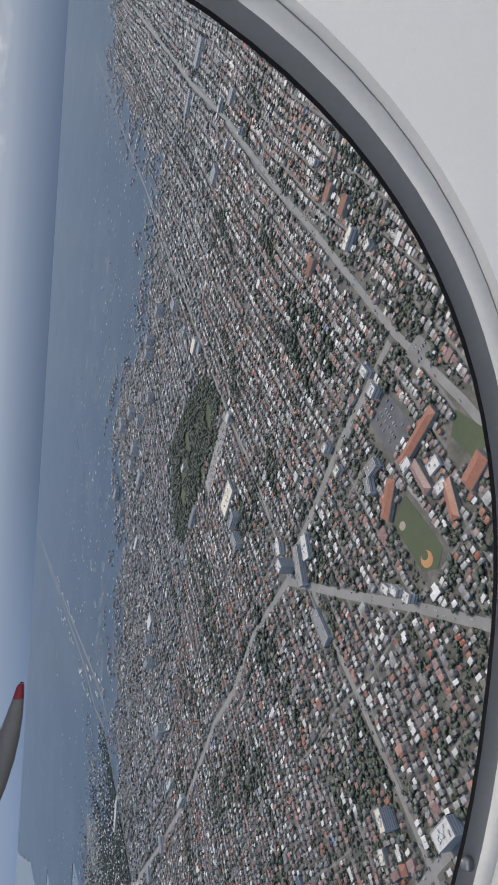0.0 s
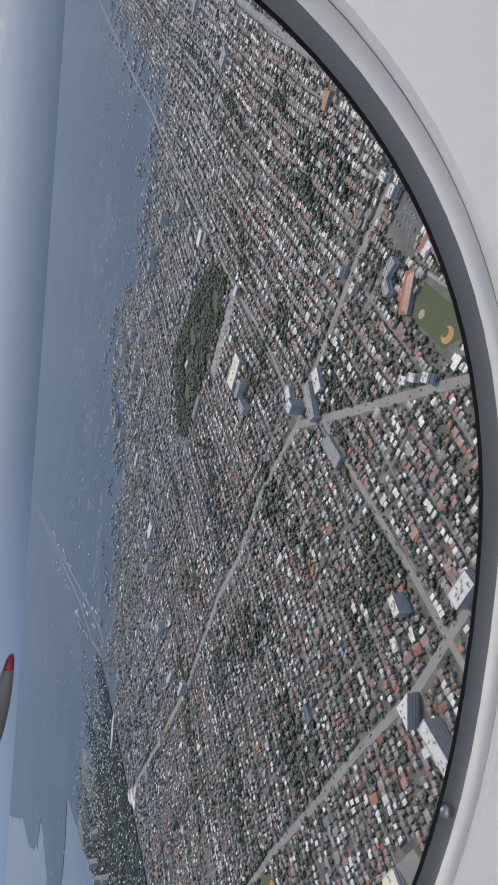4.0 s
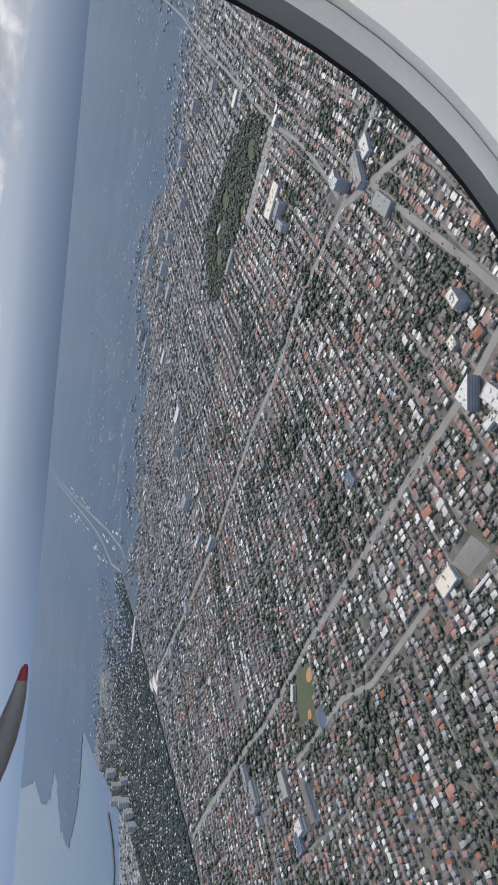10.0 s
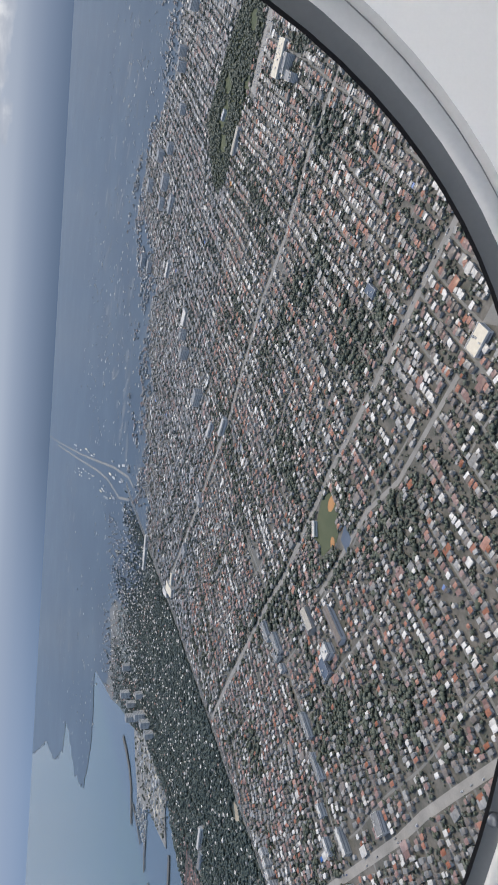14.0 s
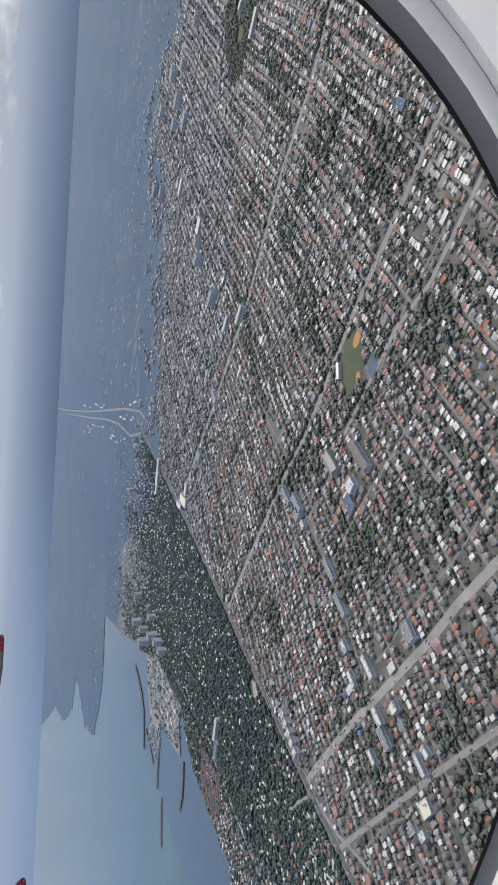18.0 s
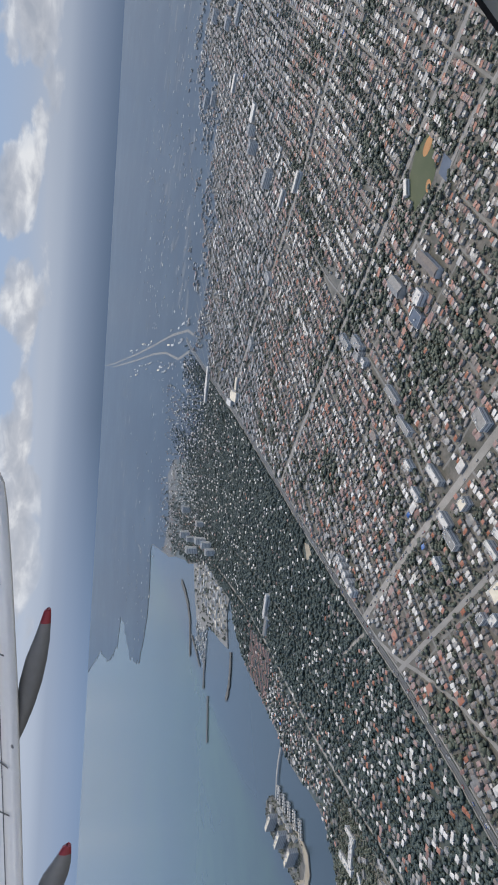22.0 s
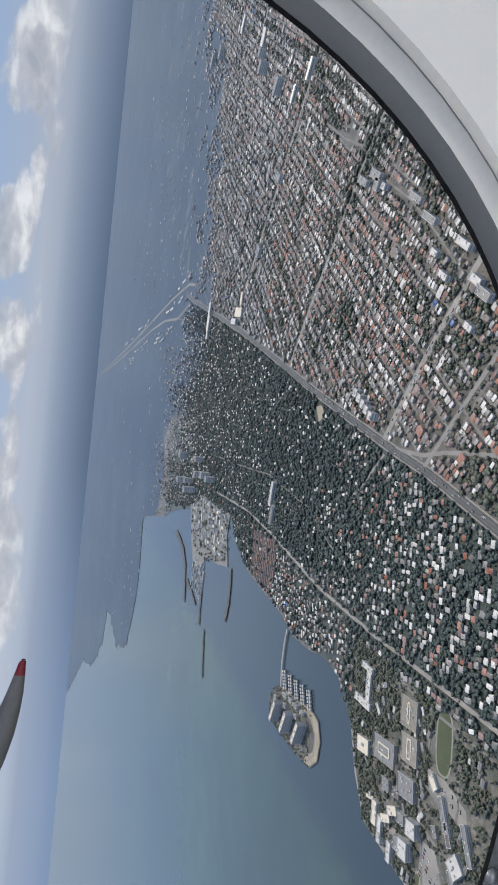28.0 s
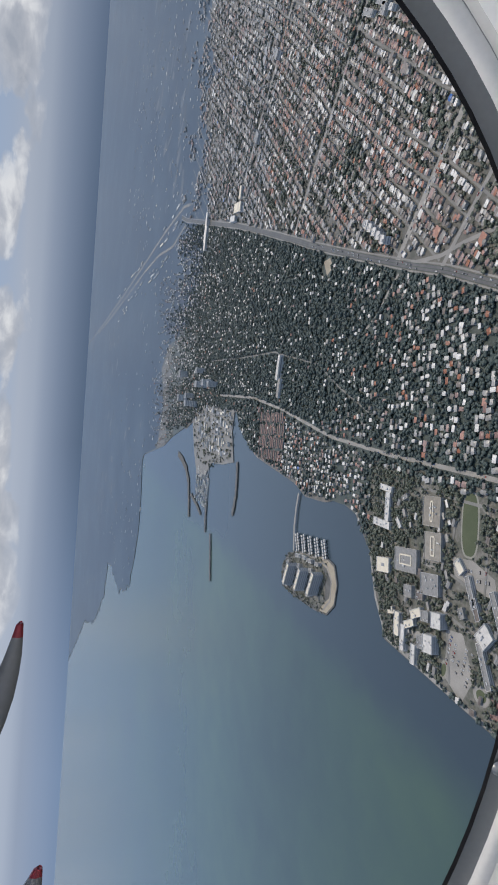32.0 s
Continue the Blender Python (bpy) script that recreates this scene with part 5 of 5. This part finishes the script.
for pts, w in (([(1459, 786), (1410, 792), (1363, 805), (1332, 826), (1316, 852), (1300, 899)], 11), ([(1300, 850), (1245, 858), (1200, 871)], 6), ([(1166, 820), (1162, 858), (1155, 895)], 7),
               ([(1116, 888), (1104, 925), (1089, 969)], 7), ([(990, 735), (984, 760), (981, 790), (990, 824)], 8)):
    strip("breakwater", uneven(pts, w), w * 1.25, 0.6, M_ROCK, "dark low rock breakwater in the bay", "structure", "breakwater")
plate("island_ground", ISLAND, 0.0, 3.0, M_ROCK, "reclaimed island with a rock edge", "island")
plate("island_beach", [(650, 791), (626, 787), (605, 790), (594, 807), (596, 829), (611, 844), (630, 848), (622, 838), (608, 826), (607, 808), (622, 797), (645, 796)], 0.06, 0.3, M_SAND, "sandy rim of the island", "beach")
plate("island_yard", [(744, 836), (722, 812), (655, 797), (634, 796), (622, 806), (618, 826), (628, 844), (655, 849), (738, 853)], 0.1, 0.3, M_CAMPUS, "planted grounds of the island", "ground")
strip("bridge", [(719, 732), (722, 752), (722, 775), (716, 804)], 4, 1.2, M_PAVE, "pale causeway bridge to the island", "structure", "bridge")
for x, y in ((708, 831), (672, 826), (635, 819)):
    block("island_tower", x, y, 29, 6.0, 12, 70, R_CREAM, M_WALL_G, "white-topped apartment tower on the island", "tower", 5, 5, group="island towers")
for i in range(5):
    x, y = 706 - 19.0 * i, 787 - 3.0 * i
    strip("jetty", [(x - 5, y + 14), (x + 5, y - 6)], 2.0, 0.4, M_PAVE, "pale jetty of the island marina", "structure", "jetty")
    for j in range(6):
        for s in (-1, 1):
            hall("villa", x + 5 - 1.75 * j + s * 2.9, y - 5 + 3.3 * j + s * 1.3, 2.2, 2.2, 2.0, 0.5, 116, R_WHITE, M_WALL_W, "small white villa beside a jetty", "villa", 0.9, "villas on the jetties")
for x, y, w, d in ((694, 804, 12, 4), (676, 801, 10, 4), (660, 800, 12, 4), (640, 798, 9, 4), (722, 822, 8, 8), (690, 842, 10, 5), (655, 838, 10, 5), (722, 848, 9, 5), (690, 815, 7, 5), (655, 810, 7, 5)):
    block("island_building", x, y, w, d, 4, 8, R_GREY, M_WALL_W, "low building on the sandy island", "building", 1, 1, group="island buildings")
strip("island_road", [(716, 805), (650, 794), (622, 794), (607, 806), (605, 828), (620, 844)], 2.2, 0.2, M_ROAD, "grey road round the island", "structure", "road")
plate("port_ground", [(1030, 650), (1240, 648), (1345, 690), (1300, 760), (1262, 800), (1190, 790), (1150, 760), (1075, 752), (1010, 738), (1035, 690)], 0.15, 2.2, M_LANE, "pale paved quay of the harbour", "quay")
for i in range(6):
    x = 1168 + 17 * i
    strip("pier", [(x, 775), (x + 6, 860 - 4 * i)], 2.0, 0.3, M_PAVE, "pale finger pier of the harbour", "structure", "pier")
rp = random.Random(5)
for i in range(26):
    for j in range(5):
        x, y = 1042 + 10.4 * i + rp.uniform(-1.5, 1.5), 664 + 17.0 * j + rp.uniform(-4, 4) - 4 * (i > 20)
        if rp.random() < 0.2 or x > 1290 and y > 700:
            continue
        block("harbour_shed", x, y, rp.choice((5, 8, 12, 15)), rp.uniform(1.8, 4.6), rp.uniform(1.5, 3), rp.choice((94, 94, 94, 4)) + rp.uniform(-6, 6), rp.choice((R_WHITE, R_GREY, R_CREAM, R_WHITE)), M_WALL_W, "pale-roofed harbour shed on the quay", "shed", 0, 0, False, "harbour sheds")
for i in range(70):
    x = 1168 + 17 * rp.randrange(6) + rp.choice((-5, 5))
    y = 785 + rp.random() * 66
    b = thing("boat", x, y, -1.0, 90 + rp.uniform(-10, 10), "small white boat moored at a pier", "boat", "boats in the harbour")
    part("hull", box(bmesh.new(), 0, 0, 0, 7, 2.4, 1.5, 0, 1.15), M_WALL_W, b)
    part("cabin", box(bmesh.new(), -0.6, 0, 1.5, 2.6, 1.6, 1.0, 0, 0.85), R_WHITE, b)
x, y = PORT_TREES
k = ~in_plots(x, y)
wood("port_trees", x[k], y[k], rs.uniform(1.6, 3.2, k.sum()), 1, "dark trees between the harbour sheds", 0.6)
for x, y, w, d, h in ((1243, 617, 16, 24, 30), (1200, 612, 16, 22, 26), (1163, 614, 14, 22, 24), (1314, 660, 16, 24, 34), (1345, 645, 14, 20, 26), (1407, 653, 18, 22, 30), (1432, 600, 18, 20, 24), (1275, 590, 14, 20, 22)):
    block("harbour_tower", x, y, w * 0.75, d * 0.75, h * 0.75, 92, R_GREY, M_WALL_W, "grey high-rise behind the harbour", "tower", 7, 2, group="harbour towers")

rb = random.Random(31)
for i in range(70):
    t = rb.random()
    x = 1640 + 1500 * t * t
    y = 186 + 0.078 * (x - 1640) + rb.choice((-26, -14, 16, 60, 74, 90)) + rb.uniform(-6, 6)
    if near_lines(np.array([x]), np.array([y]), LINES, 8)[0]:
        continue
    block("roadside_shed", x, y, rb.uniform(16, 55), rb.uniform(3, 6), rb.uniform(0.8, 1.6), 5 + rb.uniform(-4, 4), rb.choice((R_CREAM, R_GREY, R_GREY, R_WHITE)), M_WALL_W, "long pale shed beside the far road", "shed", 0, 0, False, "roadside sheds")

# ---- traffic ----
rc = random.Random(11)
PAINTS = [material("car_" + n, [tuple(v * 0.85 for v in c), c], 0.3, 0.5, 2.0) for n, c in
          (("white", (0.75, 0.75, 0.74)), ("silver", (0.42, 0.43, 0.44)), ("black", (0.03, 0.03, 0.035)), ("red", (0.35, 0.04, 0.03)), ("blue", (0.05, 0.10, 0.30)))]
CAR_LABELS = ("small white car on grey asphalt", "small silver car on grey asphalt", "small black car on grey asphalt", "small red car on grey asphalt", "small blue car on grey asphalt")
cars = []


def car(x, y, angle, z=0.10):
    kd = rc.choice((0, 0, 0, 0, 1, 1, 1, 2, 2, 2, 3, 4))
    old = [c for c in cars if c[0] == kd]
    if old:
        cars.append((kd, copy_thing(old[0][1], pose(x, y, z, 0, 0, angle))))
        return
    t = thing("car", x, y, z, angle, CAR_LABELS[kd], "car", "cars on the roads")
    part("body", box(bmesh.new(), 0, 0, 0.12, 2.6, 1.1, 0.45, 0, 0.94), PAINTS[kd], t)
    part("windows", box(bmesh.new(), -0.1, 0, 0.572, 1.5, 1.0, 0.32, 0, 0.8), M_GLASS, t)
    for sx in (-0.8, 0.8):
        part("axle_wheels", box(bmesh.new(), sx, 0, 0, 0.42, 1.06, 0.42, 0, 0.9), M_SEAL, t)
    cars.append((kd, t))


for pts, w, count, cz in ((HIGHWAY[1:7], 11, 60, 0.31),) + tuple((ROADS[i][3][a:b], ROADS[i][1], c, ROAD_Z[ROADS[i][0]]) for i, a, b, c in (
        (6, 0, 8, 34), (4, 0, 8, 26), (2, 0, 5, 24), (3, 0, 6, 16), (0, 5, 12, 30), (7, 0, 6, 14), (1, 0, 8, 24), (8, 3, 8, 14))):
    lens = [math.hypot(b[0] - a[0], b[1] - a[1]) for a, b in zip(pts, pts[1:])]
    for i in range(count):
        s = rc.random() * sum(lens)
        for (a, b), l in zip(zip(pts, pts[1:]), lens):
            if s < l:
                break
            s -= l
        dx, dy = (b[0] - a[0]) / l, (b[1] - a[1]) / l
        o = rc.choice((-1, 1)) * w * (rc.choice((0.085, 0.165)) if w == 11 else rc.choice((0.15, 0.27)))
        car(a[0] + dx * s - dy * o, a[1] + dy * s + dx * o, math.degrees(math.atan2(dy, dx)), cz)
for cx, cy, a, rows, cols in ((425, -599, 142, 4, 10), (396, -654, 40, 3, 5), (850, -535, 60, 3, 34), (385, 795, 84, 5, 9), (378, 726, 12, 2, 9)):
    c, s = math.cos(radians(a)), math.sin(radians(a))
    for i in range(cols):
        for j in range(rows):
            if rc.random() < 0.58:
                u, v = (i - cols / 2) * 3.2, (j - rows / 2 + 0.5) * 6.5
                car(cx + c * u - s * v, cy + s * u + c * v, a + 90, 0.13 if cx > 800 else 0.15 if cy > 0 else 0.14)

# ---- cabin wall, its window repeated at every camera step ----
# one window per camera step, so each view looks through the same opening
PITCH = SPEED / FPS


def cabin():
    # opening sized and leaned to fit its outline in the camera's view
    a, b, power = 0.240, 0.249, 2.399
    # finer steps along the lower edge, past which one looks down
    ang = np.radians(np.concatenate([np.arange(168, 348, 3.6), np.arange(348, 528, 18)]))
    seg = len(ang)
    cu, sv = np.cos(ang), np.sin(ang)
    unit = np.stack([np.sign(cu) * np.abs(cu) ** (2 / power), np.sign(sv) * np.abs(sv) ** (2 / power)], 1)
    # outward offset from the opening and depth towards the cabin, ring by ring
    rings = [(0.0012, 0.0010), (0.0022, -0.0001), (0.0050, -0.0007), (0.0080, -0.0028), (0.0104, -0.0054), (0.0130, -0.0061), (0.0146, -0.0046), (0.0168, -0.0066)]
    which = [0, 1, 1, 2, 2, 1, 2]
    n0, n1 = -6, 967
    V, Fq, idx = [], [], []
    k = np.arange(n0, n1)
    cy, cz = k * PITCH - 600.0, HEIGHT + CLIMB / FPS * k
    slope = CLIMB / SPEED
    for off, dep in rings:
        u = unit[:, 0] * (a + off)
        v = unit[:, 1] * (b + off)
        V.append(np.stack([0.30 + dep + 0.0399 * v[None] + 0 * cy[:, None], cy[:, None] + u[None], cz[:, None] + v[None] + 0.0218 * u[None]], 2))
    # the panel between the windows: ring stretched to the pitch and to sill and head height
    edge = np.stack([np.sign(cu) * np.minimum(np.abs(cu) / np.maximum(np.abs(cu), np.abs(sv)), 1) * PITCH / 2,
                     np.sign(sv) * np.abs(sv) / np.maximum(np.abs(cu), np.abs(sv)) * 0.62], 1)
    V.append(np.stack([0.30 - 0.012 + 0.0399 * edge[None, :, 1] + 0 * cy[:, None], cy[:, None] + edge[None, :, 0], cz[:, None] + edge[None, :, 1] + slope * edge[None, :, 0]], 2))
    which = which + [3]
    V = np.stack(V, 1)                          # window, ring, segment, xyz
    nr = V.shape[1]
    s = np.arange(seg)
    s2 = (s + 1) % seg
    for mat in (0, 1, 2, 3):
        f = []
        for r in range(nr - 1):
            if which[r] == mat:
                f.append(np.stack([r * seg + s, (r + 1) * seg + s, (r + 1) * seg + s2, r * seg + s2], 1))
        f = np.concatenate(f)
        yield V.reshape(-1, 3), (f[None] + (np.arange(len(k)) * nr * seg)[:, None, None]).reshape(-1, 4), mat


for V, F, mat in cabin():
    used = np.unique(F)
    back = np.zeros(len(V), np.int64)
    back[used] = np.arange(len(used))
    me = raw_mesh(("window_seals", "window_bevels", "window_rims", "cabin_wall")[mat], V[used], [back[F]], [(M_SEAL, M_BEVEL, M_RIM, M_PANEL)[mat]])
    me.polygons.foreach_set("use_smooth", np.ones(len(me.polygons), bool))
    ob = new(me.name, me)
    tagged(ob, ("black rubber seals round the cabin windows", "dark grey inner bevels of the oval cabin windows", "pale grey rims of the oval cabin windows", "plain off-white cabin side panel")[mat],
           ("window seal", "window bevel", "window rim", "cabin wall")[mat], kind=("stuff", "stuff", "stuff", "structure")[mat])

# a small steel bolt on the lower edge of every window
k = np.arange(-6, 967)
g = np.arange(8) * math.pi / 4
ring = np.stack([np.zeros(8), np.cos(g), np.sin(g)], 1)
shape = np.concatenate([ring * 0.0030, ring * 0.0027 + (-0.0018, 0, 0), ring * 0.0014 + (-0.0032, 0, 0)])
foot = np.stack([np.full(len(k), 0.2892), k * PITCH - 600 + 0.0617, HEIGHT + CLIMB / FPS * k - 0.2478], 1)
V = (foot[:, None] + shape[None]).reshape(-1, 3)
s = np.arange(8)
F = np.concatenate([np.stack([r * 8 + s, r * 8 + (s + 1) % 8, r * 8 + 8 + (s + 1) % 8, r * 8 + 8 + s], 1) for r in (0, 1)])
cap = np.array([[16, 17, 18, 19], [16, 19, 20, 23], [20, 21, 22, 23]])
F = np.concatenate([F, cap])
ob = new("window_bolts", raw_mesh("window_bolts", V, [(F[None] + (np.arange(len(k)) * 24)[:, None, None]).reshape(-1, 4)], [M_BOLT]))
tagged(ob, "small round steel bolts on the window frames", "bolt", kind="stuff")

# ---- miniature wing edge and flap fairings, repeated per window to fit the camera's view ----
M_WING = material("wing_paint", [(0.60, 0.61, 0.62), (0.68, 0.69, 0.70)], 0.35, 4.0, 120.0)
M_WING_GREY = material("fairing_paint", [(0.15, 0.155, 0.165), (0.20, 0.205, 0.215)], 0.45, 4.0, 120.0)
M_WING_RED = material("fairing_tip_paint", [(0.22, 0.018, 0.03), (0.28, 0.025, 0.04)], 0.4, 4.0, 120.0)
M_WING_GAP = material("panel_gap", [(0.05, 0.05, 0.055), (0.08, 0.08, 0.085)], 0.6, 4.0, 120.0)
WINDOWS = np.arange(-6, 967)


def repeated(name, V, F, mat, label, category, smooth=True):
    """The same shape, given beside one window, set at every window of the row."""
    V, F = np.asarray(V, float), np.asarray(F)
    # shifted up or down along the row to fit the camera's view
    view_shift = np.interp(WINDOWS / FPS, [0, 6.0, 7.9, 10.0, 12.5, 16.0, 17.3, 19.0, 25.0, 28.0, 32.0], [-0.047, -0.045, 0.0, 0.0, 0.010, 0.016, 0.02, 0.002, -0.003, -0.008, -0.005])
    at = np.stack([np.zeros(len(WINDOWS)), WINDOWS * PITCH - 600.0, HEIGHT + CLIMB / FPS * WINDOWS + view_shift], 1)
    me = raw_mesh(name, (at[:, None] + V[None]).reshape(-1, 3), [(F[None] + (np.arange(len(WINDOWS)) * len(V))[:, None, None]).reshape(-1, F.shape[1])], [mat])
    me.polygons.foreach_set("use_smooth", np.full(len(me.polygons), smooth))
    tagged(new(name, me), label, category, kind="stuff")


def edge_z(y):
    return np.interp(y, [0.052, 0.077, 0.116, 0.220, 0.285, 0.443, 0.632], [0.004, -0.007, -0.0134, -0.0226, -0.0285, -0.0395, -0.052])


# flap skin: rises away from the trailing edge, rounded at the edge
ys = np.concatenate([[0.052, 0.077], np.linspace(0.102, 0.632, 9)])
prof = [(0.012, 0.006), (0.002, 0.001), (0.0, 0.0), (-0.0012, 0.002), (0.010, 0.012), (0.05, 0.06), (0.10, 0.10)]
V = np.array([[(0.85 + px, y, edge_z(y) + pz) for px, pz in prof] for y in ys]).reshape(-1, 3)
m = len(prof)
F = np.array([[i * m + j, i * m + j + 1, (i + 1) * m + j + 1, (i + 1) * m + j] for i in range(len(ys) - 1) for j in range(m - 1)])
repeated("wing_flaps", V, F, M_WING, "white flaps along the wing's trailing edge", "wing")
# dark gaps between the flap panels
V, F = [], []
for y0, y1 in ((0.197, 0.214), (0.284, 0.292), (0.428, 0.412), (0.492, 0.508)):
    q = [(0.8602, y0, edge_z(y0) + 0.0135), (0.8602, y0 + 0.0022, edge_z(y0) + 0.0135), (0.949, y1 + 0.0022, edge_z(y1) + 0.1005), (0.949, y1, edge_z(y1) + 0.1005)]
    F.append([len(V) + i for i in range(4)])
    V += [(px - 0.0012, py, pz + 0.0012) for px, py, pz in q]
for z0 in (0.02, 0.034):
    for ya, yb in zip(ys[2:-1], ys[3:]):
        q = [(0.85 + z0 * 0.82, ya, edge_z(ya) + z0 + 0.0006), (0.85 + z0 * 0.82, yb, edge_z(yb) + z0 + 0.0006), (0.85 + z0 * 0.82 + 0.0012, yb, edge_z(yb) + z0 + 0.0020), (0.85 + z0 * 0.82 + 0.0012, ya, edge_z(ya) + z0 + 0.0020)]
        F.append([len(V) + i for i in range(4)])
        V += [(px - 0.0012, py, pz + 0.0012) for px, py, pz in q]
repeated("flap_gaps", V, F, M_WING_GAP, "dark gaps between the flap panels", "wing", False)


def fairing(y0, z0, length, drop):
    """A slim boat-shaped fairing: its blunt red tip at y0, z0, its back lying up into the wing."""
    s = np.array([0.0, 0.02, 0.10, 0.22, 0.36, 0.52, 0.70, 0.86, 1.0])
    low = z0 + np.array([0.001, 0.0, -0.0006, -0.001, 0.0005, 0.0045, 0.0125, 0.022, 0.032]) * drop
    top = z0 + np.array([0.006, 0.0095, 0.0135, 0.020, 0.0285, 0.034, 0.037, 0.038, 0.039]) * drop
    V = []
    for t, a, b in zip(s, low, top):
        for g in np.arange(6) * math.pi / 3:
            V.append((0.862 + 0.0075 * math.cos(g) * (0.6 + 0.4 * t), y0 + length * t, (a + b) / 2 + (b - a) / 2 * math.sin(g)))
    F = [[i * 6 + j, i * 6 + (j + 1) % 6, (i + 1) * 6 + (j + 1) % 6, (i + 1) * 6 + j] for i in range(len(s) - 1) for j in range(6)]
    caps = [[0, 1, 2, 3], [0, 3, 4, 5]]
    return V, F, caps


# tips set where they appear in the camera's view
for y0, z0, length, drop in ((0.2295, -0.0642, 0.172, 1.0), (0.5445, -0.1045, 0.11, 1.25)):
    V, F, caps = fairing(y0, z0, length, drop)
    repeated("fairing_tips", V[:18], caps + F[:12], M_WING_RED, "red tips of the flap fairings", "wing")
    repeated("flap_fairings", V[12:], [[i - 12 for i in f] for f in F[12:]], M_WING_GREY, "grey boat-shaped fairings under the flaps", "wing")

# an unseen glowing strip behind the camera, added to brighten the cabin panel
bm = bmesh.new()
ends = []
for y in (-615.0, 615.0):
    z = HEIGHT + CLIMB * (y + 600) / SPEED + 0.95
    ends.append([bm.verts.new((-1.1 + dx, y, z + dz)) for dx, dz in ((-0.12, -0.12), (0.12, 0.12), (0.09, 0.15), (-0.15, -0.09))])
for i in range(4):
    j = (i + 1) % 4
    bm.faces.new((ends[0][i], ends[0][j], ends[1][j], ends[1][i]))
bm.faces.new(ends[0][::-1])
bm.faces.new(ends[1])
bmesh.ops.recalc_face_normals(bm, faces=bm.faces)
lamp = part("unseen_fill_strip", bm, M_FILL_STRIP)
tagged(lamp, "long white lit lamp strip of the cabin", "lamp", kind="structure")
